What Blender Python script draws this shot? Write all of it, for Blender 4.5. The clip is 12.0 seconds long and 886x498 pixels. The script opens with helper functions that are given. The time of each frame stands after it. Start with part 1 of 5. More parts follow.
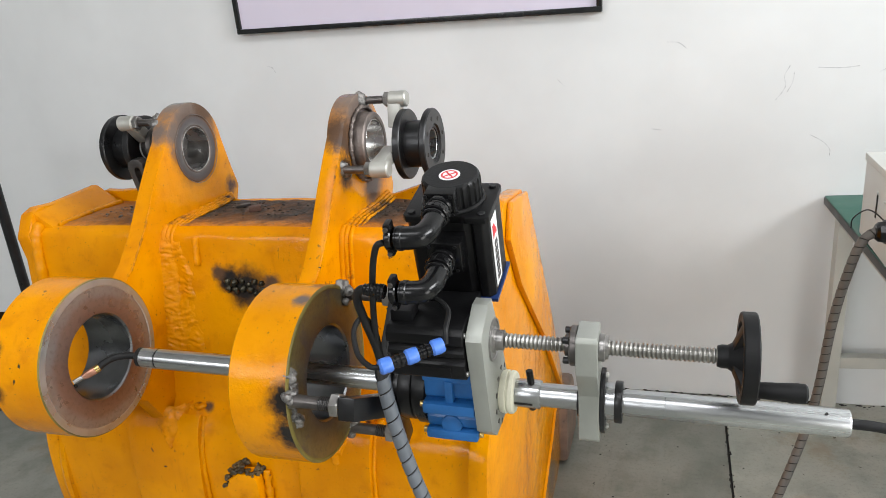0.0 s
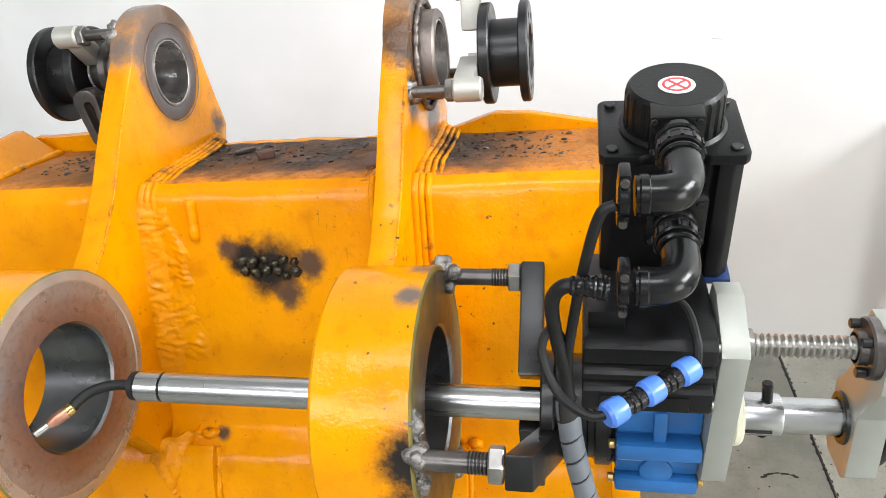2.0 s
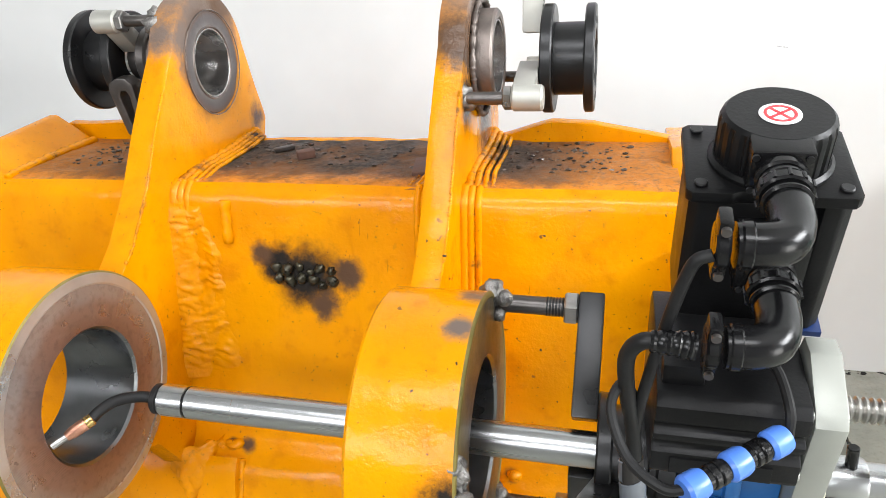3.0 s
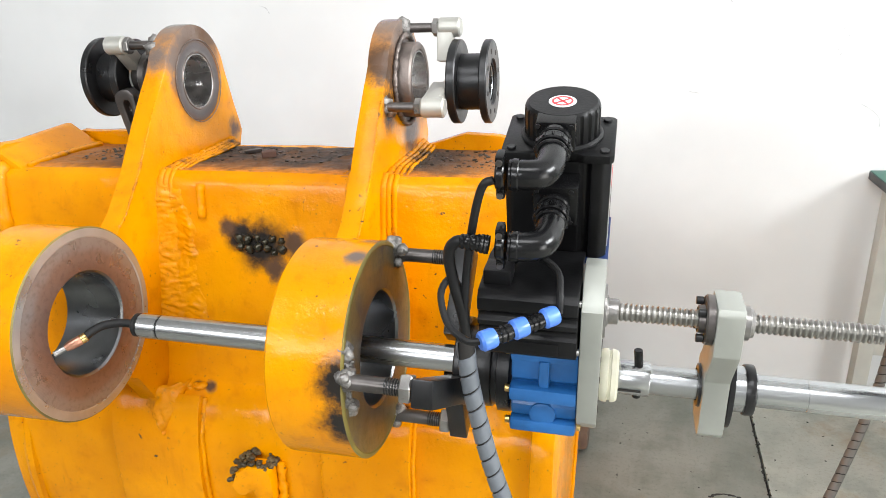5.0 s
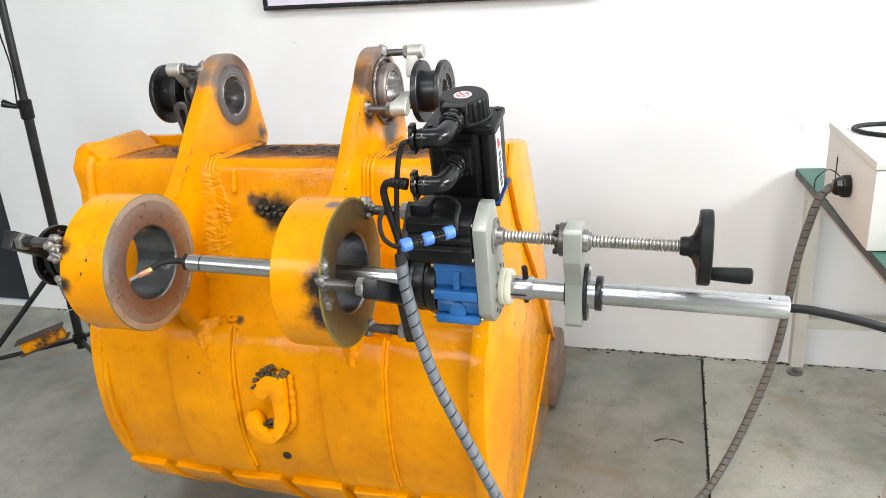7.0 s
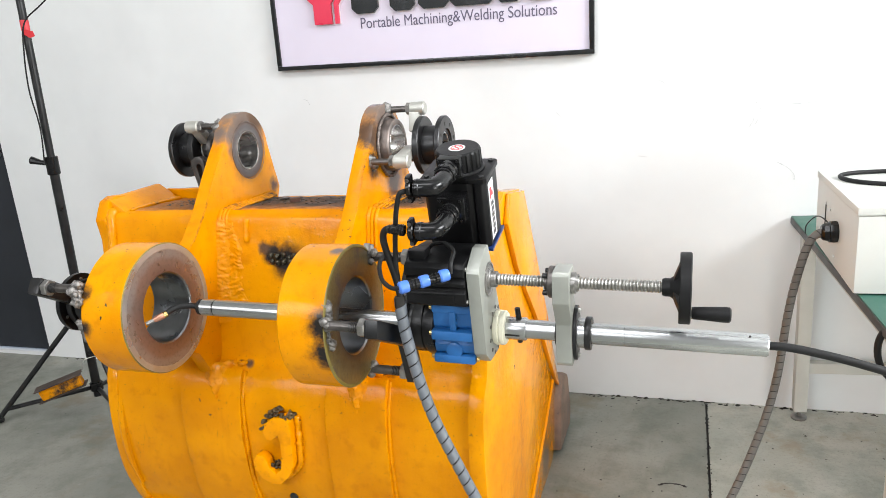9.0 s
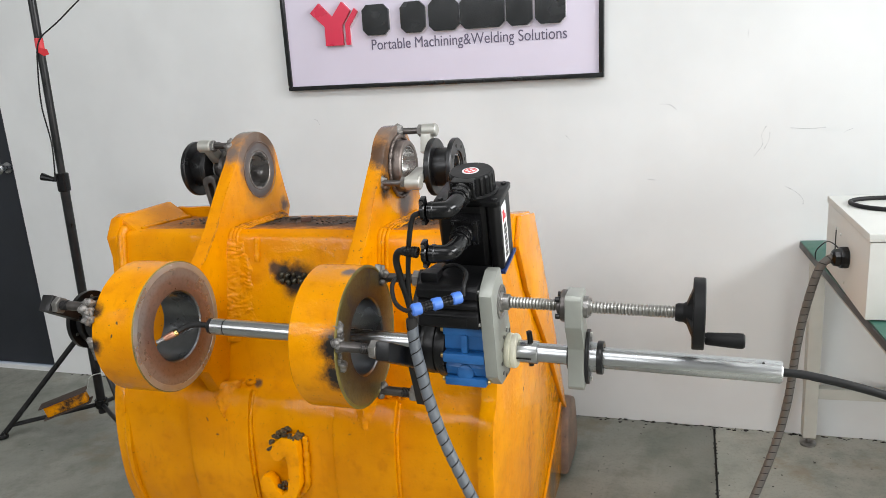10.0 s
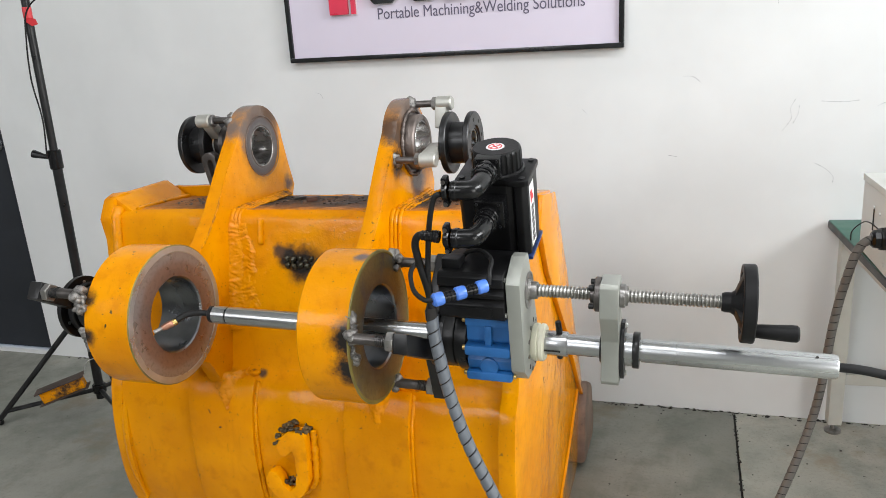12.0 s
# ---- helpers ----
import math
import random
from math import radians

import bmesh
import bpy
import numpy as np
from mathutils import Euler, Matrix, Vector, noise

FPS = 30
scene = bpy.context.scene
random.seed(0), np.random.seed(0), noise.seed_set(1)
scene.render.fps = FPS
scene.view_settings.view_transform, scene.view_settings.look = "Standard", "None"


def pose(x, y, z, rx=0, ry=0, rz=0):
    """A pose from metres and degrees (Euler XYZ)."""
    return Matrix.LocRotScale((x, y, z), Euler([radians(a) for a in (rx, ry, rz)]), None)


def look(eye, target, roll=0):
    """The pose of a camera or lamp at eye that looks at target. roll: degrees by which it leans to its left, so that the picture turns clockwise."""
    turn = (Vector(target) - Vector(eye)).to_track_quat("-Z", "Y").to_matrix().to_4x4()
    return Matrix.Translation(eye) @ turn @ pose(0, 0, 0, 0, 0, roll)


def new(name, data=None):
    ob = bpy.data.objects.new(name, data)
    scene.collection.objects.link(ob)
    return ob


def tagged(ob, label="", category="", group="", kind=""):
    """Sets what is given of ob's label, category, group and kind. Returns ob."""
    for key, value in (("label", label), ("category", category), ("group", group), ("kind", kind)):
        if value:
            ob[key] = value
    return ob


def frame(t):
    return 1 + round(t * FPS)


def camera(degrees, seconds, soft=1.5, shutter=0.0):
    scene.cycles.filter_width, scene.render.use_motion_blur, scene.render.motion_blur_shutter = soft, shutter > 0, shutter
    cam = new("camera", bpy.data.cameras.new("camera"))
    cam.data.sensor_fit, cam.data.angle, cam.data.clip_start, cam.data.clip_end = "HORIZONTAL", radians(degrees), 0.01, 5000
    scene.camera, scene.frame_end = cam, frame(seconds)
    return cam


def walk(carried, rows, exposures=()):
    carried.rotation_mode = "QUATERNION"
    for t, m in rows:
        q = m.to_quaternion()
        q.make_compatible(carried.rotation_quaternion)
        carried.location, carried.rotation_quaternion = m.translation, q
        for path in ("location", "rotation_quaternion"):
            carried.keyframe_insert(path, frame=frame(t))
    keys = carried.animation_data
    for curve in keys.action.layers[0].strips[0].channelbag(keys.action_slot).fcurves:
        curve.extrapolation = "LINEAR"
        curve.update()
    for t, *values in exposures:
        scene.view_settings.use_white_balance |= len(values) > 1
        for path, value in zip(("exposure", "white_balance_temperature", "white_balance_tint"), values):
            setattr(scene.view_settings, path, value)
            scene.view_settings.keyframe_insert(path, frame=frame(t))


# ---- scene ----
cam = camera(61.9, 12.0, soft=0.85)
PATH = [
    (0, (0.426, 0.127, 1.546), (-0.164, 1.902, 0.836), -5.9),
    (0.5, (0.348, 0.236, 1.505), (-0.184, 2.006, 0.742), -6.3),
    (1, (0.241, 0.307, 1.476), (-0.25, 2.069, 0.667), -7.0),
    (1.5, (0.101, 0.39, 1.464), (-0.308, 2.164, 0.636), -7.7),
    (2, (0.023, 0.466, 1.44), (-0.36, 2.218, 0.554), -6.4),
    (2.5, (-0.015, 0.534, 1.448), (-0.446, 2.262, 0.538), -4.8),
    (2.7, (-0.027, 0.547, 1.444), (-0.479, 2.269, 0.532), -4.6),
    (4.3, (0.089, 0.376, 1.445), (-0.368, 2.149, 0.639), -3.8),
    (4.5, (0.1, 0.336, 1.438), (-0.351, 2.118, 0.648), -3.4),
    (5, (0.178, 0.271, 1.435), (-0.283, 2.06, 0.669), -2.8),
    (5.5, (0.354, 0.195, 1.429), (-0.145, 1.978, 0.673), -2.8),
    (6, (0.428, 0.122, 1.432), (-0.116, 1.897, 0.686), -3.2),
    (6.5, (0.444, -0.008, 1.439), (-0.129, 1.768, 0.72), -3.7),
    (7, (0.471, -0.145, 1.447), (-0.111, 1.645, 0.77), -4.1),
    (9, (0.532, -0.217, 1.455), (-0.093, 1.604, 0.916), -4.7),
    (9.5, (0.525, -0.222, 1.46), (-0.104, 1.606, 0.945), -4.3),
    (10, (0.515, -0.222, 1.463), (-0.119, 1.61, 0.974), -4.1),
    (10.5, (0.502, -0.223, 1.466), (-0.136, 1.612, 0.991), -4.0),
    (11, (0.495, -0.219, 1.463), (-0.142, 1.615, 0.981), -3.9),
    (11.5, (0.48, -0.191, 1.455), (-0.153, 1.637, 0.946), -4.0),
    (12, (0.437, -0.12, 1.448), (-0.194, 1.696, 0.898), -4.2),
]
EXPOSURES = [(0.0, -0.05), (0.4, 0.0), (0.8, 0.40), (1.2, 0.46), (2.0, 0.57), (4.5, 0.55), (6.0, 0.60), (7.0, 0.52), (9.2, 0.44), (9.5, 0.38), (9.8, -0.02), (12.0, 0.0)]
walk(cam, [(t, look(eye, target, roll)) for t, eye, target, roll in PATH], EXPOSURES)

# ---- world and light ----
world = bpy.data.worlds.new("sky")
scene.world = world
world.use_nodes = True
wn = world.node_tree
sky = wn.nodes.new("ShaderNodeTexSky")
sky.sky_type, sky.sun_disc, sky.sun_elevation, sky.sun_rotation = "NISHITA", False, radians(48), radians(150)
wn.nodes["Background"].inputs["Strength"].default_value = 0.12
wn.links.new(sky.outputs["Color"], wn.nodes["Background"].inputs["Color"])


def window_light(name, at, target, wide, high, watts, tint):
    lamp = bpy.data.lights.new(name, "AREA")
    lamp.shape, lamp.size, lamp.size_y, lamp.energy, lamp.color = "RECTANGLE", wide, high, watts, tint
    ob = new(name, lamp)
    ob.matrix_world = look(at, target)
    return ob


window_light("window_light_front", (-1.7, -3.1, 3.1), (-0.7, 0.6, 1.0), 3.8, 1.15, 98, (0.99, 0.99, 0.985))
window_light("window_light_side", (4.3, 0.95, 2.95), (0.0, 1.35, 0.8), 2.3, 1.2, 215, (0.97, 0.99, 1.0))
# unseen low source, added to brighten wall and floor under the table
window_light("added_doorway_lamp", (4.3, -1.5, 1.12), (0.9, 2.2, 0.5), 1.5, 2.0, 68, (1.0, 0.99, 0.97))
# unseen overhead source, added to lift the floor and upward faces
window_light("added_skylight_lamp", (0.2, -0.7, 4.42), (0.2, -0.7, 0.0), 3.4, 1.0, 78, (0.98, 0.99, 1.0))


# ---- materials ----
def make_material(name):
    m = bpy.data.materials.new(name)
    m.use_nodes = True
    return m, m.node_tree.nodes, m.node_tree.links, m.node_tree.nodes["Principled BSDF"]


def math_node(nodes, links, op, a, b=None):
    n = nodes.new("ShaderNodeMath")
    n.operation = op
    for k, v in enumerate((a, b)):
        if v is None:
            continue
        if isinstance(v, (int, float)):
            n.inputs[k].default_value = v
        else:
            links.new(v, n.inputs[k])
    return n.outputs[0]


def noise_node(nodes, links, coord, scale, detail=4.0, rough=0.55):
    n = nodes.new("ShaderNodeTexNoise")
    n.inputs["Scale"].default_value, n.inputs["Detail"].default_value, n.inputs["Roughness"].default_value = scale, detail, rough
    links.new(coord, n.inputs["Vector"])
    return n.outputs["Fac"]


def ramp_node(nodes, links, fac, low, high, a=0.0, b=1.0):
    n = nodes.new("ShaderNodeMapRange")
    n.interpolation_type = "SMOOTHSTEP"
    for k, v in zip(("From Min", "From Max", "To Min", "To Max"), (low, high, a, b)):
        n.inputs[k].default_value = v
    links.new(fac, n.inputs["Value"])
    return n.outputs["Result"]


def mix_node(nodes, links, fac, a, b):
    n = nodes.new("ShaderNodeMix")
    n.data_type = "RGBA"
    links.new(fac, n.inputs[0])
    for k, v in ((6, a), (7, b)):
        if isinstance(v, tuple):
            n.inputs[k].default_value = (*v, 1)
        else:
            links.new(v, n.inputs[k])
    return n.outputs[2]


def bump_node(nodes, links, height, strength, dist=0.01, normal=None):
    n = nodes.new("ShaderNodeBump")
    n.inputs["Strength"].default_value, n.inputs["Distance"].default_value = strength, dist
    links.new(height, n.inputs["Height"])
    if normal is not None:
        links.new(normal, n.inputs["Normal"])
    return n.outputs["Normal"]


def shade(c, f):
    return tuple(max(0.0, min(1.0, v * f)) for v in c)


def surface(name, base, rough=0.5, metal=0.0, vary=0.12, scale=9.0, fine=140.0, bump=0.08, dirt=0.0, dirt_colour=(0.05, 0.045, 0.04), stretch=None):
    """A painted, cast or machined surface with blotches, grain and some dirt."""
    m, nodes, links, bsdf = make_material(name)
    coord = nodes.new("ShaderNodeTexCoord").outputs["Object"]
    if stretch:
        mp = nodes.new("ShaderNodeMapping")
        mp.inputs["Scale"].default_value = stretch
        links.new(coord, mp.inputs["Vector"])
        coord = mp.outputs["Vector"]
    big = noise_node(nodes, links, coord, scale)
    small = noise_node(nodes, links, coord, fine, 3.0)
    col = mix_node(nodes, links, ramp_node(nodes, links, big, 0.3, 0.7), shade(base, 1 - vary), shade(base, 1 + vary))
    if dirt > 0:
        d = noise_node(nodes, links, coord, scale * 3.1, 8.0, 0.7)
        col = mix_node(nodes, links, ramp_node(nodes, links, d, 0.66 - 0.2 * dirt, 0.74 - 0.1 * dirt, 0.0, min(1.0, 0.5 + dirt)), col, dirt_colour)
    links.new(col, bsdf.inputs["Base Color"])
    bsdf.inputs["Metallic"].default_value = metal
    links.new(ramp_node(nodes, links, big, 0.25, 0.75, rough * 0.8, min(1.0, rough * 1.25)), bsdf.inputs["Roughness"])
    links.new(bump_node(nodes, links, small, bump, 0.002), bsdf.inputs["Normal"])
    return m


def yellow_paint(name, scorches=(), grime=0.0, chips=0.5, tone=1.0):
    """Thick, hand-sprayed yellow paint with chips, grime and scorched patches round the welds."""
    m, nodes, links, bsdf = make_material(name)
    coord = nodes.new("ShaderNodeTexCoord").outputs["Object"]
    big = noise_node(nodes, links, coord, 5.0, 3.0)
    mid = noise_node(nodes, links, coord, 26.0, 5.0, 0.6)
    fine = noise_node(nodes, links, coord, 190.0, 3.0)
    col = mix_node(nodes, links, ramp_node(nodes, links, big, 0.3, 0.7), shade((0.66, 0.232, 0.0002), tone), shade((0.79, 0.308, 0.0004), tone))
    col = mix_node(nodes, links, ramp_node(nodes, links, mid, 0.52, 0.72, 0.0, 0.5), col, (0.55, 0.165, 0.001))
    if grime > 0:
        g = noise_node(nodes, links, coord, 11.0, 9.0, 0.72)
        col = mix_node(nodes, links, ramp_node(nodes, links, g, 0.62 - grime * 0.25, 0.72 - grime * 0.12), col, (0.045, 0.030, 0.020))
    speck = noise_node(nodes, links, coord, 75.0, 2.0)
    where = noise_node(nodes, links, coord, 7.0, 2.0)
    spots = math_node(nodes, links, "MULTIPLY", ramp_node(nodes, links, speck, 0.69, 0.72), ramp_node(nodes, links, where, 0.60 - 0.08 * chips, 0.68))
    hair = nodes.new("ShaderNodeMapping")
    hair.inputs["Scale"].default_value = (42.0, 40.0, 70.0)
    links.new(coord, hair.inputs["Vector"])
    flake = noise_node(nodes, links, hair.outputs["Vector"], 1.0, 6.0, 0.7)
    spots = math_node(nodes, links, "MAXIMUM", spots, math_node(nodes, links, "MULTIPLY", ramp_node(nodes, links, flake, 0.72, 0.745), ramp_node(nodes, links, where, 0.62 - 0.06 * chips, 0.70)))
    col = mix_node(nodes, links, spots, col, (0.035, 0.030, 0.025))
    tiny = noise_node(nodes, links, coord, 230.0, 1.0)
    col = mix_node(nodes, links, math_node(nodes, links, "MULTIPLY", ramp_node(nodes, links, tiny, 0.72, 0.76), ramp_node(nodes, links, fine, 0.35, 0.6)), col, (0.10, 0.055, 0.02))
    run = nodes.new("ShaderNodeMapping")
    run.inputs["Scale"].default_value = (34.0, 34.0, 3.5)
    links.new(coord, run.inputs["Vector"])
    streak = noise_node(nodes, links, run.outputs["Vector"], 1.0, 4.0, 0.6)
    col = mix_node(nodes, links, ramp_node(nodes, links, streak, 0.58, 0.76, 0.0, 0.35), col, (0.52, 0.15, 0.001))
    scrape = nodes.new("ShaderNodeMapping")
    scrape.inputs["Scale"].default_value = (150.0, 90.0, 14.0)
    scrape.inputs["Rotation"].default_value = (0.5, 0.35, 0.2)
    links.new(coord, scrape.inputs["Vector"])
    lines = noise_node(nodes, links, scrape.outputs["Vector"], 1.0, 2.0, 0.5)
    col = mix_node(nodes, links, math_node(nodes, links, "MULTIPLY", ramp_node(nodes, links, lines, 0.70, 0.76, 0.0, 0.5), ramp_node(nodes, links, where, 0.56, 0.66)), col, (0.16, 0.06, 0.01))
    fray = noise_node(nodes, links, coord, 24.0, 8.0, 0.75)
    for (x, y, z), radius, tint in scorches:
        d = nodes.new("ShaderNodeVectorMath")
        d.operation = "DISTANCE"
        links.new(coord, d.inputs[0])
        d.inputs[1].default_value = (x, y, z)
        far = math_node(nodes, links, "ADD", d.outputs["Value"], math_node(nodes, links, "MULTIPLY", math_node(nodes, links, "SUBTRACT", fray, 0.5), min(radius * 1.6, 0.075)))
        col = mix_node(nodes, links, ramp_node(nodes, links, far, radius * 0.35, radius * 1.15, 1.0, 0.0), col, tint)
    links.new(col, bsdf.inputs["Base Color"])
    links.new(ramp_node(nodes, links, mid, 0.3, 0.7, 0.07, 0.18), bsdf.inputs["Roughness"])
    bsdf.inputs["Specular IOR Level"].default_value = 0.19
    dent = bump_node(nodes, links, big, 0.45, 0.025, bump_node(nodes, links, noise_node(nodes, links, coord, 14.0, 3.0), 0.35, 0.007))
    links.new(bump_node(nodes, links, fine, 0.30, 0.002, bump_node(nodes, links, mid, 0.40, 0.003, dent)), bsdf.inputs["Normal"])
    return m


BLACK = (0.022, 0.019, 0.017)
BROWN = (0.10, 0.055, 0.032)
HEAT = (0.16, 0.12, 0.10)
PAINT = yellow_paint("yellow_paint")
SHELL_PAINT = yellow_paint("yellow_shell_paint", [((-0.445, 1.392, 0.945), 0.062, BLACK), ((-0.42, 1.38, 0.905), 0.03, BROWN), ((-0.49, 1.395, 0.962), 0.036, BLACK), ((-0.385, 1.392, 0.948), 0.030, BROWN), ((-0.515, 1.398, 0.975), 0.020, BROWN), ((-0.56, 1.322, 0.678), 0.014, BROWN), ((-0.585, 1.322, 0.678), 0.011, BLACK), ((-0.15, 1.322, 0.675), 0.014, BROWN), ((-0.172, 1.322, 0.675), 0.011, BLACK)])
RING_PAINT = yellow_paint("yellow_ring_paint", [((-0.155, 1.008, 0.93), 0.045, BLACK), ((-0.155, 1.012, 0.87), 0.042, BLACK), ((-0.15, 1.10, 0.76), 0.02, BLACK), ((-0.75, 1.008, 0.985), 0.03, BLACK), ((-0.75, 1.01, 0.90), 0.026, BLACK), ((-0.165, 1.13, 1.053), 0.022, HEAT), ((-0.155, 1.20, 1.045), 0.03, HEAT)], chips=2.2)
EAR_PAINT = yellow_paint("yellow_ear_paint", [((-0.67, 1.60, 1.265), 0.115, HEAT), ((-0.65, 1.645, 1.215), 0.055, (0.22, 0.10, 0.045)), ((-0.65, 1.66, 1.28), 0.05, BROWN), ((-0.65, 1.60, 1.20), 0.095, BROWN), ((-0.67, 1.53, 1.25), 0.05, HEAT), ((-0.22, 1.59, 1.265), 0.110, HEAT), ((-0.22, 1.50, 1.24), 0.045, (0.06, 0.05, 0.045)), ((-0.22, 1.49, 1.17), 0.04, BLACK), ((-0.22, 1.62, 1.10), 0.06, HEAT), ((-0.24, 1.52, 1.24), 0.05, BROWN), ((-0.66, 1.71, 1.08), 0.03, BROWN)])
CHEEK_PAINT = yellow_paint("yellow_cheek_paint", [((0.09, 1.95, 0.08), 0.07, (0.22, 0.19, 0.15)), ((0.09, 1.75, 0.02), 0.04, (0.2, 0.17, 0.14))], chips=0.3)
WELD = surface("weld_bead", (0.24, 0.23, 0.22), 0.46, 0.75, 0.45, 90, 260, 1.0, 0.4)
YELLOW_WELD = yellow_paint("yellow_weld", grime=0.12)
SEAM_PAINT = yellow_paint("grimy_seam_paint", grime=0.62)
EDGE_PAINT = yellow_paint("chipped_edge_paint", grime=0.55, chips=1.5)
STEEL = surface("bright_steel", (0.46, 0.47, 0.48), 0.27, 1.0, 0.05, 3, 60, 0.015, stretch=(0.25, 12, 12))
BORE = surface("bored_steel", (0.20, 0.205, 0.215), 0.30, 1.0, 0.15, 14, 300, 0.05)


def turned_face(name, centre, bands, rough=0.34, metal=0.65, patch=None):
    """Steel faced on a lathe: fine rings, heat tint that changes with the radius, faint blotches."""
    m, nodes, links, bsdf = make_material(name)
    coord = nodes.new("ShaderNodeTexCoord").outputs["Object"]
    sep = nodes.new("ShaderNodeSeparateXYZ")
    links.new(coord, sep.inputs[0])
    dy = math_node(nodes, links, "SUBTRACT", sep.outputs["Y"], centre[0])
    dz = math_node(nodes, links, "SUBTRACT", sep.outputs["Z"], centre[1])
    radius = math_node(nodes, links, "SQRT", math_node(nodes, links, "ADD", math_node(nodes, links, "MULTIPLY", dy, dy), math_node(nodes, links, "MULTIPLY", dz, dz)))
    blot = noise_node(nodes, links, coord, 17.0, 5.0, 0.6)
    small = noise_node(nodes, links, coord, 120.0, 3.0)
    warped = math_node(nodes, links, "ADD", radius, math_node(nodes, links, "MULTIPLY", math_node(nodes, links, "SUBTRACT", blot, 0.5), 0.018))
    col = None
    for (r0, c0), (r1, c1) in zip(bands, bands[1:]):
        col = mix_node(nodes, links, ramp_node(nodes, links, warped, r0, r1), c0 if col is None else col, c1)
    col = mix_node(nodes, links, ramp_node(nodes, links, small, 0.45, 0.75, 0.0, 0.35), col, shade(bands[0][1], 0.5))
    if patch:
        col = mix_node(nodes, links, ramp_node(nodes, links, noise_node(nodes, links, coord, 9.0, 7.0, 0.7), 0.50, 0.64), col, patch)
    links.new(col, bsdf.inputs["Base Color"])
    bsdf.inputs["Metallic"].default_value = metal
    rings = math_node(nodes, links, "SINE", math_node(nodes, links, "MULTIPLY", radius, 4200.0))
    links.new(ramp_node(nodes, links, blot, 0.3, 0.7, rough * 0.8, rough * 1.3), bsdf.inputs["Roughness"])
    links.new(bump_node(nodes, links, rings, 0.12, 0.0006, bump_node(nodes, links, small, 0.10, 0.001)), bsdf.inputs["Normal"])
    return m


FACED = turned_face("faced_steel", (1.155, 0.896), [(0.085, (0.20, 0.135, 0.115)), (0.110, (0.255, 0.19, 0.168)), (0.130, (0.32, 0.30, 0.295))], 0.32, 0.7)
OXIDE = turned_face("heat_tinted_steel", (1.155, 0.896), [(0.085, (0.07, 0.06, 0.055)), (0.105, (0.13, 0.095, 0.05)), (0.145, (0.185, 0.145, 0.06))], 0.42, 0.5, (0.085, 0.075, 0.075))
EYE_FACE = turned_face("burnt_eye_ring", (1.60, 1.203), [(0.052, (0.20, 0.185, 0.18)), (0.066, (0.13, 0.115, 0.115)), (0.080, (0.15, 0.085, 0.055))], 0.40, 0.6)
RIM = surface("machined_rim", (0.46, 0.46, 0.45), 0.30, 0.75, 0.12, 18, 300, 0.05)
OLIVE = surface("olive_rim", (0.17, 0.135, 0.03), 0.5, 0.2, 0.25, 30, 200, 0.1)
BURNT = surface("burnt_steel", (0.185, 0.155, 0.14), 0.42, 0.6, 0.35, 22, 220, 0.3, 0.3, (0.16, 0.075, 0.045))
EYE_BORE = surface("eye_bore_steel", (0.60, 0.59, 0.58), 0.24, 0.95, 0.15, 18, 300, 0.05)
DARK_STEEL = surface("dark_steel", (0.11, 0.10, 0.095), 0.36, 0.75, 0.25, 25, 260, 0.12, 0.15)
NUT_STEEL = surface("nut_steel", (0.30, 0.29, 0.28), 0.33, 0.85, 0.2, 40, 260, 0.1, 0.15)
BLACK_OXIDE = surface("black_oxide", (0.018, 0.018, 0.019), 0.33, 0.4, 0.25, 20, 260, 0.06)
BLACK_PAINT = surface("black_motor_paint", (0.006, 0.006, 0.0065), 0.36, 0.0, 0.25, 14, 260, 0.12)
PLASTIC = surface("black_plastic", (0.006, 0.006, 0.0065), 0.22, 0.0, 0.2, 20, 200, 0.03)
WHEEL_PLASTIC = surface("matt_black_plastic", (0.009, 0.009, 0.0095), 0.5, 0.0, 0.15, 30, 240, 0.06)
RUBBER = surface("black_rubber", (0.012, 0.012, 0.0125), 0.5, 0.0, 0.2, 30, 220, 0.06)
ALU = surface("grey_anodised_aluminium", (0.33, 0.34, 0.31), 0.42, 0.35, 0.06, 16, 320, 0.04)
ALU_CLEVIS = surface("satin_aluminium", (0.42, 0.415, 0.38), 0.44, 0.45, 0.08, 20, 320, 0.05)
BLUE = surface("blue_casting_paint", (0.016, 0.110, 0.32), 0.38, 0.0, 0.14, 20, 170, 0.14)
BLUE_CAP = surface("blue_plastic", (0.07, 0.19, 0.62), 0.35, 0.0, 0.08, 30, 200, 0.03)
BLUE_DARK = surface("dark_blue_gasket", (0.012, 0.035, 0.14), 0.4)
NYLON = surface("white_nylon", (0.74, 0.72, 0.58), 0.42, 0.0, 0.05, 30, 200, 0.04)
COPPER = surface("copper", (0.50, 0.25, 0.17), 0.38, 0.8, 0.18, 60, 300, 0.05)
BRASS = surface("brass", (0.60, 0.42, 0.16), 0.30, 0.9)
for dull, gloss in ((BLACK_PAINT, 0.2), (WHEEL_PLASTIC, 0.2), (PLASTIC, 0.3), (RUBBER, 0.25)):
    dull.node_tree.nodes["Principled BSDF"].inputs["Specular IOR Level"].default_value = gloss
GREY_HOSE = surface("grey_spiral_wrap", (0.125, 0.138, 0.155), 0.42, 0.0, 0.06, 40, 200, 0.04)
BROWN_HOSE = surface("dusty_spiral_wrap", (0.115, 0.105, 0.095), 0.5, 0.0, 0.12, 20, 200, 0.06)
WHITE_STICKER = surface("white_sticker", (0.78, 0.78, 0.78), 0.4, 0.0, 0.03)
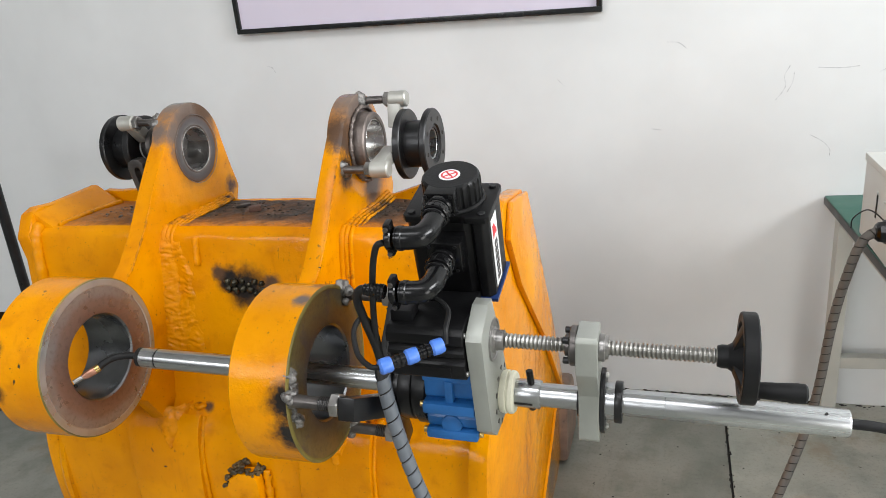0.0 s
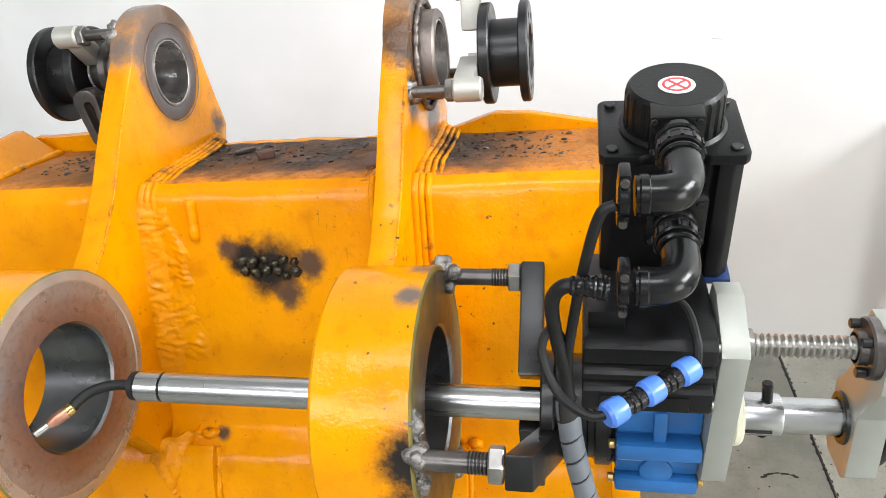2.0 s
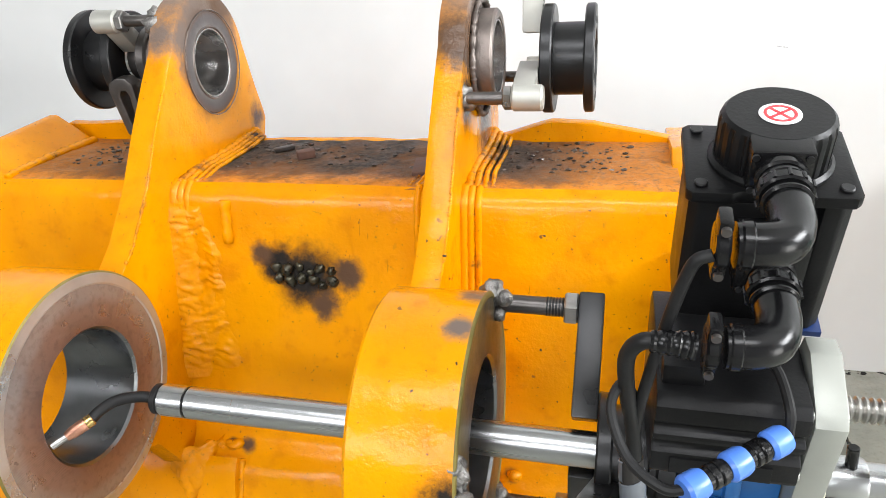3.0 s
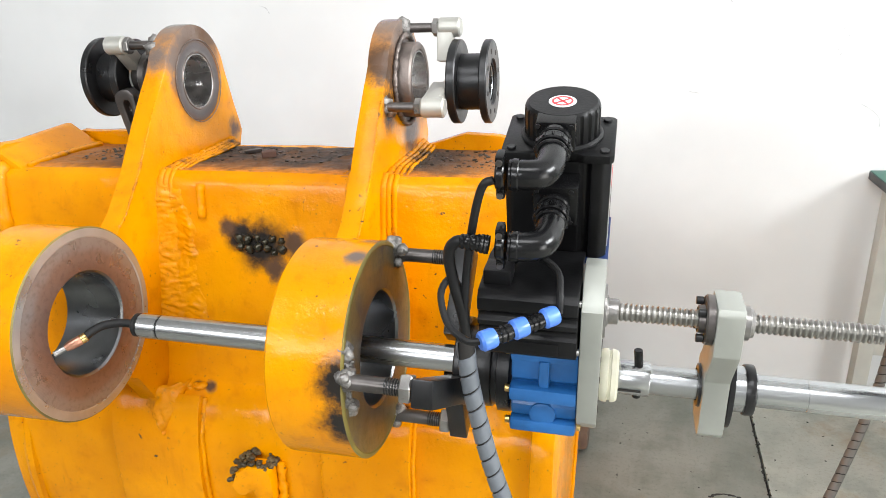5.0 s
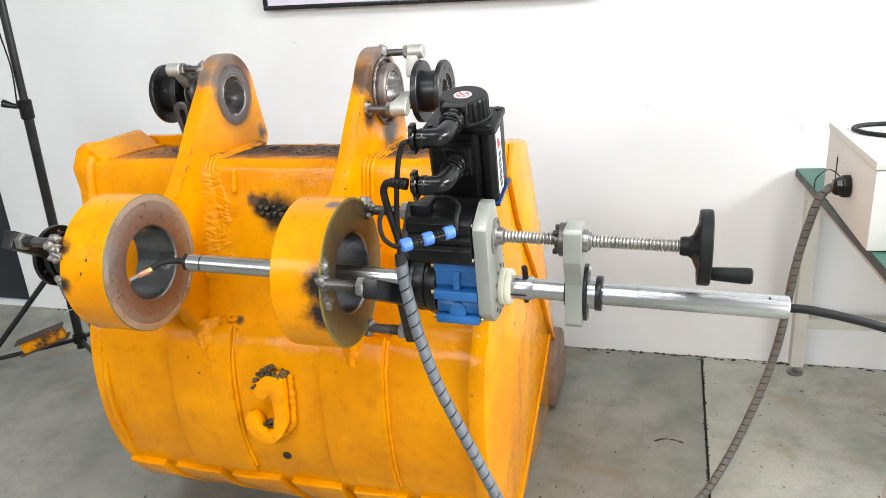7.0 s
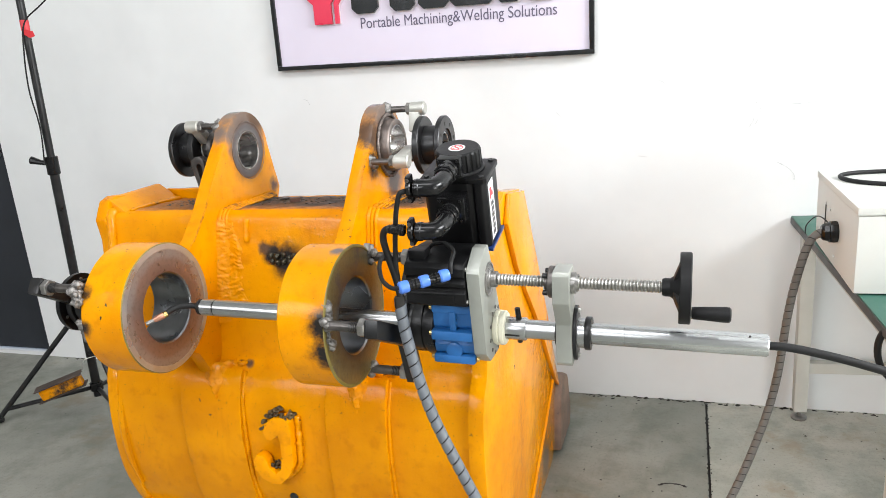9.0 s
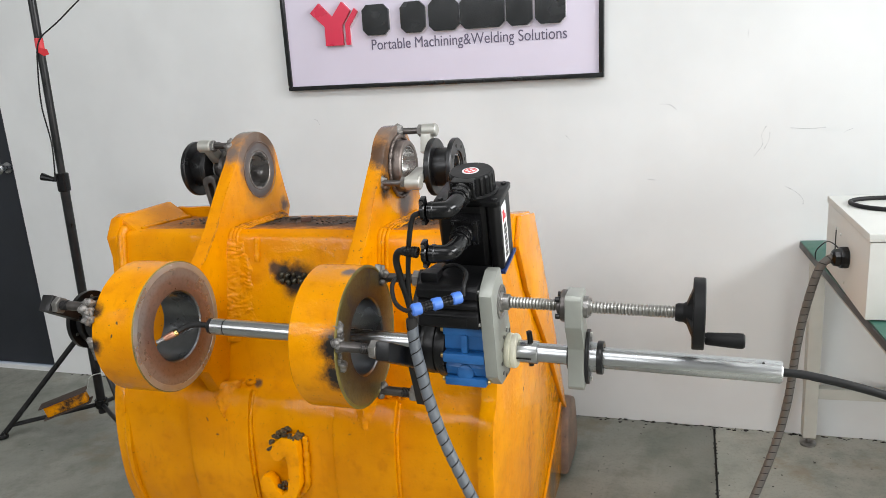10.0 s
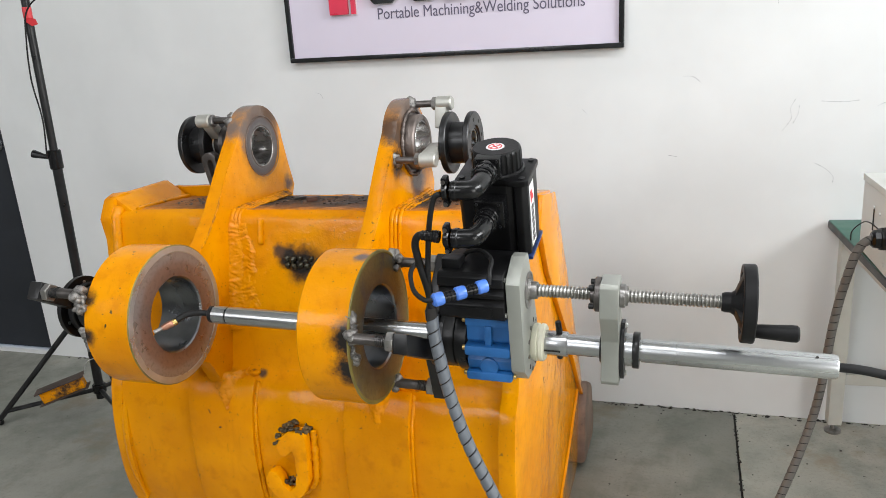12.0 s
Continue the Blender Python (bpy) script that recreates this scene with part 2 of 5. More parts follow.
RED = surface("red_sticker", (0.60, 0.03, 0.04), 0.4, 0.0, 0.05)
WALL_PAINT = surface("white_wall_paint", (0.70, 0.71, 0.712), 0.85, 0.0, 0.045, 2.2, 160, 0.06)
# for walls out of view: grey instead of white weakens the light they bounce
UNSEEN_WALL_GREY = surface("unseen_wall_grey", (0.30, 0.30, 0.29), 0.85, 0.0, 0.04, 1.6, 160, 0.05)
CEILING_PAINT = surface("ceiling_paint", (0.55, 0.55, 0.54), 0.9, 0.0, 0.03, 1.2, 120, 0.05)
DOOR_PAINT = surface("charcoal_door_paint", (0.016, 0.019, 0.026), 0.45, 0.0, 0.15, 6, 150, 0.05)
SIGN_PANEL = surface("pale_lilac_panel", (0.64, 0.59, 0.70), 0.42, 0.0, 0.02, 3, 150, 0.02)
SIGN_BLACK = surface("glossy_black_acrylic", (0.012, 0.013, 0.014), 0.18, 0.0, 0.1)
SIGN_RED = surface("red_acrylic", (0.62, 0.022, 0.065), 0.3, 0.0, 0.04)
SIGN_SIDE = surface("white_acrylic_edge", (0.75, 0.72, 0.78), 0.35)
SIGN_TEXT = surface("dark_violet_print", (0.11, 0.095, 0.15), 0.5)
TABLE_GREEN = surface("green_table_mat", (0.035, 0.115, 0.085), 0.5, 0.0, 0.08, 10, 200, 0.06)
TABLE_EDGE = surface("dark_table_edge", (0.05, 0.05, 0.048), 0.5)
TABLE_LEG = surface("grey_powder_coat", (0.50, 0.50, 0.46), 0.5, 0.0, 0.05, 10, 220, 0.06)
BOX_PAINT = surface("beige_cabinet_paint", (0.62, 0.625, 0.595), 0.5, 0.0, 0.03, 8, 260, 0.10)
PALE_METAL = surface("pale_screw_steel", (0.6, 0.6, 0.58), 0.35, 0.9)


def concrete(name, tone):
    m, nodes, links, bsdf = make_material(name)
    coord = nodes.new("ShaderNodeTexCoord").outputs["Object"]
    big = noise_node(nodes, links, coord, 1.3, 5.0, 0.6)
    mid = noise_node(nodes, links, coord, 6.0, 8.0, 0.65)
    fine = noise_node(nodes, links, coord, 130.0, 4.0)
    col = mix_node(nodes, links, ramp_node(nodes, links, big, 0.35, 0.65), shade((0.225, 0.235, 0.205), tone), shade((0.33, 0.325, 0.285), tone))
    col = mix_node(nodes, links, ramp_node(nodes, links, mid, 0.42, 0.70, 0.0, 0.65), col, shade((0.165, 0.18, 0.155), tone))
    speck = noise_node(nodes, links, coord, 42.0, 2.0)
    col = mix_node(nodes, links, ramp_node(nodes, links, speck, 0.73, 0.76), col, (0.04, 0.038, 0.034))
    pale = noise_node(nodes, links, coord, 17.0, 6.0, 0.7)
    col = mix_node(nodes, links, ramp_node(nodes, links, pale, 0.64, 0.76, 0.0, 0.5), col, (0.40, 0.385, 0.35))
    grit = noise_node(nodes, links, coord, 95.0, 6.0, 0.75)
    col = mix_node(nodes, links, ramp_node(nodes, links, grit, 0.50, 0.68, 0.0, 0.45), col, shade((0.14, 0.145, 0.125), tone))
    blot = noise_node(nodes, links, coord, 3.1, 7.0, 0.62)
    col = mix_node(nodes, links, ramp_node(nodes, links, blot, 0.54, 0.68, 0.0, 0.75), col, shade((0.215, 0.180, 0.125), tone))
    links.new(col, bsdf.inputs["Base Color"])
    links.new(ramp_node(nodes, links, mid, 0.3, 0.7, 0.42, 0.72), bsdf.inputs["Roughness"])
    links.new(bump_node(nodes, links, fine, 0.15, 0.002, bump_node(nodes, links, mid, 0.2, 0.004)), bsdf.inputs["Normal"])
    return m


# tones hold uneven floor light too; the right slab is only slightly paler
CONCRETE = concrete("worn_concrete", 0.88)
LIT_PALE_CONCRETE = concrete("lit_pale_worn_concrete", 1.42)
GROOVE = surface("joint_dirt", (0.02, 0.018, 0.016), 0.9)


# ---- mesh helpers ----
def box(bm, x0, x1, y0, y1, z0, z1):
    v = [bm.verts.new(p) for p in ((x0, y0, z0), (x1, y0, z0), (x1, y1, z0), (x0, y1, z0), (x0, y0, z1), (x1, y0, z1), (x1, y1, z1), (x0, y1, z1))]
    for f in ((0, 3, 2, 1), (4, 5, 6, 7), (0, 1, 5, 4), (1, 2, 6, 5), (2, 3, 7, 6), (3, 0, 4, 7)):
        bm.faces.new([v[i] for i in f])


def frame_of(d):
    d = Vector(d).normalized()
    a = d.orthogonal().normalized()
    if abs(d.x) > 0.9:
        a = Vector((0, 0, 1)) - d * d.z
        a.normalize()
    return d, a, d.cross(a)


def lathe(bm, origin, axis, profile, seg=40, close=True):
    """Turn (distance along the axis, radius) pairs about an axis; a profile that ends at radius 0 is closed."""
    d, a, b = frame_of(axis)
    o = Vector(origin)
    rings = []
    for s, r in profile:
        if r < 1e-6:
            rings.append([bm.verts.new(o + d * s)])
        else:
            rings.append([bm.verts.new(o + d * s + (a * math.cos(t) + b * math.sin(t)) * r) for t in (2 * math.pi * k / seg for k in range(seg))])
    for p, q in zip(rings, rings[1:]):
        for k in range(seg):
            j = (k + 1) % seg
            if len(p) == 1 and len(q) == 1:
                continue
            if len(p) == 1:
                bm.faces.new((p[0], q[j], q[k]))
            elif len(q) == 1:
                bm.faces.new((p[k], p[j], q[0]))
            else:
                bm.faces.new((p[k], p[j], q[j], q[k]))


def cyl(bm, p0, p1, r0, r1=None, seg=32, chamfer=0.0):
    r1 = r0 if r1 is None else r1
    d = Vector(p1) - Vector(p0)
    n = d.length
    c = min(chamfer, n * 0.4)
    prof = [(0, 0), (0, r0 - c), (c, r0), (n - c, r1), (n, r1 - c), (n, 0)] if c > 0 else [(0, 0), (0, r0), (n, r1), (n, 0)]
    lathe(bm, p0, d, prof, seg)


def tube(bm, p0, p1, ro, ri, seg=48, chamfer=0.002):
    d = Vector(p1) - Vector(p0)
    n = d.length
    c = chamfer
    lathe(bm, p0, d, [(c, ri), (0, ri + c), (0, ro - c), (c, ro), (n - c, ro), (n, ro - c), (n, ri + c), (n - c, ri), (c, ri)], seg)


def prism(bm, outline, axis, a, b, holes=()):
    """Extrude an outline, with round or free holes, along x, y or z."""
    def place(u, v, w):
        return {"x": (w, u, v), "y": (u, w, v), "z": (u, v, w)}[axis]
    edges = []
    for loop in (outline, *holes):
        vs = [bm.verts.new(place(u, v, a)) for u, v in loop]
        edges += [bm.edges.new((vs[k], vs[(k + 1) % len(vs)])) for k in range(len(vs))]
    faces = [g for g in bmesh.ops.triangle_fill(bm, edges=edges, use_beauty=True)["geom"] if isinstance(g, bmesh.types.BMFace)]
    bmesh.ops.dissolve_limit(bm, angle_limit=0.01, verts=[], edges=list({e for f in faces for e in f.edges})) if not holes else None
    faces = [f for f in bm.faces if all(abs(Vector(v.co)["xyz".index(axis)] - a) < 1e-7 for v in f.verts)]
    out = bmesh.ops.extrude_face_region(bm, geom=faces)
    shift = Vector(place(0, 0, b - a))
    bmesh.ops.translate(bm, vec=shift, verts=[g for g in out["geom"] if isinstance(g, bmesh.types.BMVert)])
    bmesh.ops.recalc_face_normals(bm, faces=bm.faces[:])


def circle(cu, cv, r, n=40, a0=0.0, a1=360.0):
    full = abs(a1 - a0) >= 360
    return [(cu + r * math.cos(radians(a0 + (a1 - a0) * k / (n if full else n - 1))), cv + r * math.sin(radians(a0 + (a1 - a0) * k / (n if full else n - 1)))) for k in range(n)]


def smooth_line(pts, steps=8):
    """A Catmull-Rom curve through the points."""
    p = [Vector(q) for q in pts]
    p = [2 * p[0] - p[1]] + p + [2 * p[-1] - p[-2]]
    out = []
    for i in range(1, len(p) - 2):
        for k in range(steps):
            t = k / steps
            out.append(0.5 * (2 * p[i] + (p[i + 1] - p[i - 1]) * t + (2 * p[i - 1] - 5 * p[i] + 4 * p[i + 1] - p[i + 2]) * t * t + (3 * p[i] - p[i - 1] - 3 * p[i + 1] + p[i + 2]) * t ** 3))
    return out + [p[-2]]


def sweep(bm, line, radius, seg=12, cap=True):
    """A tube along a line; radius is a number or a function of the share of the way."""
    n = len(line)
    up = None
    rings = []
    for i, p in enumerate(line):
        d = (line[min(i + 1, n - 1)] - line[max(i - 1, 0)]).normalized()
        up = d.orthogonal().normalized() if up is None else (up - d * up.dot(d)).normalized()
        side = d.cross(up)
        r = radius(i / (n - 1)) if callable(radius) else radius
        rings.append([bm.verts.new(p + (up * math.cos(t) + side * math.sin(t)) * r) for t in (2 * math.pi * k / seg for k in range(seg))])
    for a, b in zip(rings, rings[1:]):
        for k in range(seg):
            j = (k + 1) % seg
            bm.faces.new((a[k], a[j], b[j], b[k]))
    if cap:
        bm.faces.new(rings[0][::-1])
        bm.faces.new(rings[-1])


def bead(bm, pts, r, rough=0.35, seg=8):
    """A lumpy weld bead along the points."""
    line = []
    for a, b in zip(pts, pts[1:]):
        a, b = Vector(a), Vector(b)
        k = max(2, int((b - a).length / (r * 0.55)))
        line += [a.lerp(b, j / k) for j in range(k)]
    line.append(Vector(pts[-1]))
    seg = max(seg, 10)
    line = [p + Vector((random.uniform(-1, 1), random.uniform(-1, 1), random.uniform(-1, 1))) * r * rough * 0.35 for p in line]
    radii = [r * random.uniform(1 - rough * 0.7, 1 + rough * 0.7) for _ in line]
    line = [line[0]] + [0.25 * a + 0.5 * b + 0.25 * c for a, b, c in zip(line, line[1:], line[2:])] + [line[-1]]
    sweep(bm, line, lambda t: radii[min(len(radii) - 1, round(t * (len(radii) - 1)))], seg)


def blob(bm, at, r, squash=(1, 1, 1), lumps=0.25, sub=2):
    made = bmesh.ops.create_icosphere(bm, subdivisions=sub, radius=1.0)["verts"]
    off = Vector((random.uniform(0, 50), random.uniform(0, 50), random.uniform(0, 50)))
    for v in made:
        k = r * (1 + lumps * noise.noise(v.co * 1.7 + off))
        v.co = Vector(at) + Vector((v.co.x * k * squash[0], v.co.y * k * squash[1], v.co.z * k * squash[2]))


def hexnut(bm, p0, p1, r, hole=0.0):
    d, a, b = frame_of(Vector(p1) - Vector(p0))
    n = (Vector(p1) - Vector(p0)).length
    lathe(bm, p0, d, [(0, 0), (0, r * 0.9), (n * 0.12, r), (n * 0.88, r), (n, r * 0.9), (n, 0)], 6)


def part(name, bm, material, parent=None, label="", bevel=0.0, angle=32.0, rough=0.0):
    """Link a bmesh as one mesh object, with worn edges, under a thing or a part."""
    bmesh.ops.remove_doubles(bm, verts=bm.verts[:], dist=1e-6)
    bmesh.ops.recalc_face_normals(bm, faces=bm.faces[:])
    if bevel > 0:
        sharp = [e for e in bm.edges if len(e.link_faces) == 2 and e.calc_face_angle(0) > radians(28)]
        bmesh.ops.bevel(bm, geom=sharp, offset=bevel, segments=2, profile=0.6, affect="EDGES", clamp_overlap=True)
    if rough > 0:
        for v in bm.verts:
            v.co += v.normal * (noise.noise(v.co * 40) * rough)
    me = bpy.data.meshes.new(name)
    bm.to_mesh(me)
    bm.free()
    me.materials.append(material)
    me.polygons.foreach_set("use_smooth", [True] * len(me.polygons))
    me.set_sharp_from_angle(angle=radians(angle))
    ob = new(name, me)
    if parent is not None:
        ob.parent = parent
    if label:
        ob["label"] = label
    return ob


def thing(name, label, category, at=None, group=""):
    ob = new(name)
    ob.empty_display_size = 0.05
    if at is not None:
        ob.matrix_world = at
    return tagged(ob, label, category, group)


def setting(ob, label="", category=""):
    return tagged(ob, label, category, kind="structure")


def mesh(build, *args, **kw):
    bm = bmesh.new()
    build(bm, *args, **kw)
    return bm


# ---- the room ----
WALL_Y, CEIL = 2.6, 4.4
X0, X1, Y0 = -4.6, 4.4, -3.2


def build_room():
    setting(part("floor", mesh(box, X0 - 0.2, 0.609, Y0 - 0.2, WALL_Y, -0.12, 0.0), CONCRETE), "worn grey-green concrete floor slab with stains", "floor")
    setting(part("floor", mesh(box, 0.617, X1 + 0.2, Y0 - 0.2, WALL_Y, -0.12, 0.0), LIT_PALE_CONCRETE), "slightly paler worn concrete slab beyond the joint, brightened further to paint in light", "floor")
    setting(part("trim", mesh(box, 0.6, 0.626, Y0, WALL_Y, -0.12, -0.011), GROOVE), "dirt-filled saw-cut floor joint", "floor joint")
    bm = bmesh.new()
    prism(bm, [(X0, -0.12), (X1, -0.12), (X1, CEIL), (X0, CEIL)], "y", WALL_Y, WALL_Y + 0.2, [[(-3.62, 0.02), (-2.70, 0.02), (-2.70, 2.08), (-3.62, 2.08)]])
    setting(part("wall_north", bm, WALL_PAINT), "white painted plaster wall with faint scuffs", "wall")
    # south, west and east walls are unseen; their openings follow the lamps
    bm = bmesh.new()
    prism(bm, [(X0, -0.12), (X1, -0.12), (X1, CEIL), (X0, CEIL)], "y", Y0 - 0.2, Y0, [[(-3.65, 2.4), (0.25, 2.4), (0.25, 3.75), (-3.65, 3.75)]])
    setting(part("wall_south", bm, UNSEEN_WALL_GREY), "unseen wall with a wide window opening, kept grey to cut bounced light", "wall")
    setting(part("wall_west", mesh(box, X0 - 0.2, X0, Y0, WALL_Y, -0.12, CEIL), UNSEEN_WALL_GREY), "unseen plain wall, kept grey to cut bounced light", "wall")
    bm = bmesh.new()
    prism(bm, [(Y0, -0.12), (WALL_Y, -0.12), (WALL_Y, CEIL), (Y0, CEIL)], "x", X1, X1 + 0.2, [[(-0.3, 2.2), (2.2, 2.2), (2.2, 3.7), (-0.3, 3.7)], [(-2.35, 0.01), (-0.65, 0.01), (-0.65, 2.25), (-2.35, 2.25)]])
    setting(part("wall_east", bm, UNSEEN_WALL_GREY), "unseen wall with an added doorway and a window opening, kept grey to cut bounced light", "wall")
    # the skylight hole is added for the overhead lamp
    bm = bmesh.new()
    prism(bm, [(X0 - 0.2, Y0 - 0.2), (X1 + 0.2, Y0 - 0.2), (X1 + 0.2, WALL_Y + 0.2), (X0 - 0.2, WALL_Y + 0.2)], "z", CEIL, CEIL + 0.15, [[(-1.6, -1.3), (2.0, -1.3), (2.0, -0.1), (-1.6, -0.1)]])
    setting(part("ceiling", bm, CEILING_PAINT), "plain white ceiling, unseen, with an added long skylight", "ceiling")
    # crumbs of dirt along the foot of the wall
    bm = bmesh.new()
    for _ in range(420):
        x = random.uniform(-2.6, 1.6)
        blob(bm, (x, WALL_Y - abs(random.gauss(0, 0.012)) - 0.003, 0.002), random.choice((0.0015, 0.002, 0.0025, 0.004)), (2.2, 1, 0.6), 0.6, 1)
    for _ in range(70):
        blob(bm, (random.uniform(0.1, 1.2), random.uniform(1.6, 2.55), 0.001), random.uniform(0.001, 0.003), (1.3, 1, 0.5), 0.5, 1)
    # chipped edges of the saw-cut joint
    for _ in range(150):
        blob(bm, (0.613 + random.choice((-1, 1)) * random.uniform(0.002, 0.0065), random.uniform(0.9, 2.59), 0.0), random.uniform(0.0015, 0.0036), (0.8, 2.2, 0.14), 0.7, 1)
    # curved smear of oil on the slab
    for k in range(34):
        t = radians(40 + k * 3.4)
        blob(bm, (0.50 + 0.050 * math.cos(t) + random.gauss(0, 0.002), 1.975 + 0.034 * math.sin(t), 0.0), random.uniform(0.002, 0.0055), (1.6, 0.7, 0.10), 0.6, 1)
    tagged(part("floor_dirt", bm, GROOVE), "dark crumbs of dirt scattered on the concrete floor", "dirt", kind="stuff")


def build_door():
    door = setting(new("door_1"), "charcoal painted door with a narrow pane and a round knob", "door")
    bm = bmesh.new()
    prism(bm, [(-3.61, 0.03), (-2.71, 0.03), (-2.71, 2.07), (-3.61, 2.07)], "y", 2.62, 2.66, [[(-3.45, 1.12), (-2.80, 1.12), (-2.80, 1.92), (-3.45, 1.92)]])
    part("leaf", bm, DOOR_PAINT, door, bevel=0.003)
    part("pane", mesh(box, -3.455, -2.795, 2.634, 2.646, 1.115, 1.925), surface("grey_glass", (0.35, 0.37, 0.38), 0.12), door, "grey glass pane")
    bm = bmesh.new()
    lathe(bm, (-2.755, 2.62, 1.10), (0, -1, 0), [(0, 0), (0, 0.027), (0.008, 0.027), (0.012, 0.014), (0.03, 0.013), (0.036, 0.024), (0.052, 0.026), (0.06, 0.018), (0.06, 0)], 28)
    part("door_knob", bm, STEEL, door, "satin steel round knob")


build_room()
build_door()


def build_scuffs():
    """Grey rubbed marks on the wall paint."""
    ink = surface("grey_scuff", (0.50, 0.51, 0.52), 0.8, 0, 0.3, 60)
    marks = [[(0.762, 1.169), (0.748, 1.14), (0.752, 1.105), (0.727, 1.067)], [(0.775, 1.15), (0.772, 1.12), (0.758, 1.09)], [(0.832, 0.955), (0.866, 0.935), (0.889, 0.91), (0.891, 0.888)], [(0.407, 1.262), (0.44, 1.258), (0.463, 1.239)], [(1.005, 1.138), (1.02, 1.146), (1.033, 1.150)], [(-1.0, 1.27), (-0.979, 1.262), (-0.97, 1.245)], [(0.062, 1.164), (0.079, 1.144)], [(0.696, 1.50), (0.694, 1.475)], [(0.84, 1.16), (0.90, 1.155), (0.95, 1.158)], [(0.36, 0.99), (0.39, 0.985)]]
    for m in marks:
        bm = bmesh.new()
        line = smooth_line([(x, 0, z) for x, z in m], 8)
        for k, (a, b) in enumerate(zip(line, line[1:])):
            w = 0.0013 * (0.35 + abs(noise.noise(Vector((a.x * 40, k * 0.5, 0)))) * 1.6)
            d = (b - a).normalized()
            n = Vector((-d.z, 0, d.x)) * w
            y = WALL_Y - 0.0012
            bm.faces.new([bm.verts.new((p.x, y, p.z)) for p in (a - n, b - n, b + n, a + n)])
        setting(part("trim", bm, ink), "faint grey scuff mark on the wall", "scuff mark")


build_scuffs()


# ---- the sign ----
def build_sign():
    s = thing("wall_sign", "pale lilac company sign in a black frame on the wall", "sign", pose(-0.434, WALL_Y, 1.38, 0, 0.9, 0))
    w, h = 0.645, 0.62
    part("panel", mesh(box, -w + 0.01, w - 0.01, -0.022, -0.004, 0.01, h - 0.01), SIGN_PANEL, s)
    t = 0.017
    for a in ((-w, w, 0, t), (-w, w, h - t, h), (-w, -w + t, t + 0.0005, h - t - 0.0005), (w - t, w, t + 0.0005, h - t - 0.0005)):
        part("frame", mesh(box, a[0], a[1], -0.032, -0.002, a[2], a[3]), SIGN_BLACK, s, "glossy black frame bar", bevel=0.002)

    def plate(name, outline, mat, depth=0.016):
        bm = mesh(prism, outline, "y", -0.024 - depth, -0.0262)
        p = part(name, bm, mat, s)
        big = [(u + 0.004, v - 0.004) for u, v in outline]
        part("edge", mesh(prism, big, "y", -0.0258, -0.0222), SIGN_SIDE, p)

    # the emblem, as plain red shapes
    ox, oz = -0.51, 0.17
    plate("emblem", [(ox, oz + 0.13), (ox + 0.04, oz + 0.165), (ox + 0.095, oz + 0.11), (ox + 0.14, oz + 0.165), (ox + 0.175, oz + 0.13), (ox + 0.135, oz + 0.075), (ox + 0.135, oz), (ox + 0.06, oz), (ox + 0.06, oz + 0.075)], SIGN_RED)
    plate("emblem", [(ox + 0.150, oz), (ox + 0.165, oz), (ox + 0.165, oz + 0.07), (ox + 0.205, oz + 0.125), (ox + 0.192, oz + 0.137), (ox + 0.150, oz + 0.08)], SIGN_RED)
    # the word, as six plain black blocks
    for x0, x1 in ((-0.285, -0.175), (-0.125, -0.025), (-0.01, 0.11), (0.115, 0.285), (0.292, 0.39), (0.40, 0.51)):
        c = 0.02
        z0, z1 = 0.200, 0.315
        plate("block", [(x0 + c, z0), (x1 - c, z0), (x1, z0 + c), (x1, z1 - c), (x1 - c, z1), (x0 + c, z1), (x0, z1 - c), (x0, z0 + c)], SIGN_BLACK)
    cu = bpy.data.curves.new("slogan", "FONT")
    cu.body, cu.size, cu.extrude = "Portable Machining&Welding Solutions", 0.052, 0.0006
    tmp = new("slogan_tmp", cu)
    me = bpy.data.meshes.new_from_object(tmp.evaluated_get(bpy.context.evaluated_depsgraph_get()))
    bpy.data.objects.remove(tmp)
    me.name = "slogan"
    width = max(v.co.x for v in me.vertices)
    me.transform(Matrix.Diagonal((0.775 / width, 1.12, 1, 1)))
    me.materials.append(SIGN_TEXT)
    ob = new("slogan", me)
    ob.parent = s
    ob.matrix_basis = pose(-0.262, -0.0232, 0.145, 90, 0, 0)
    ob["label"] = "dark violet printed slogan"


build_sign()


# ---- the bucket ----
AX_Y, AX_Z = 1.155, 0.896
bucket = thing("excavator_bucket", "yellow painted steel excavator bucket resting on the concrete floor", "excavator bucket")
PROFILE = [(1.665, 1.053), (1.55, 1.060), (1.436, 1.068), (1.419, 1.056), (1.410, 1.03), (1.393, 0.95), (1.372, 0.86), (1.350, 0.77), (1.334, 0.70), (1.319, 0.676), (1.291, 0.646), (1.270, 0.58), (1.262, 0.48), (1.266, 0.38), (1.283, 0.30), (1.318, 0.21), (1.378, 0.13), (1.47, 0.06), (1.60, 0.02), (1.80, 0.006), (2.16, 0.006)]
XL, XR = -0.995, 0.06


def dense_profile():
    pts = [Vector((0, *p)) for p in PROFILE[2:]]
    return [(p.y, p.z) for p in smooth_line(pts, 6)]


FRONT = dense_profile()


def normal_at(i):
    a, b = FRONT[max(i - 1, 0)], FRONT[min(i + 1, len(FRONT) - 1)]
    ty, tz = b[0] - a[0], b[1] - a[1]
    n = math.hypot(ty, tz)
    return tz / n, -ty / n


def front_y(z):
    for (ya, za), (yb, zb) in zip(FRONT, FRONT[1:]):
        if zb <= z <= za and za > zb:
            return ya + (yb - ya) * (za - z) / (za - zb)
    return FRONT[-1][0]


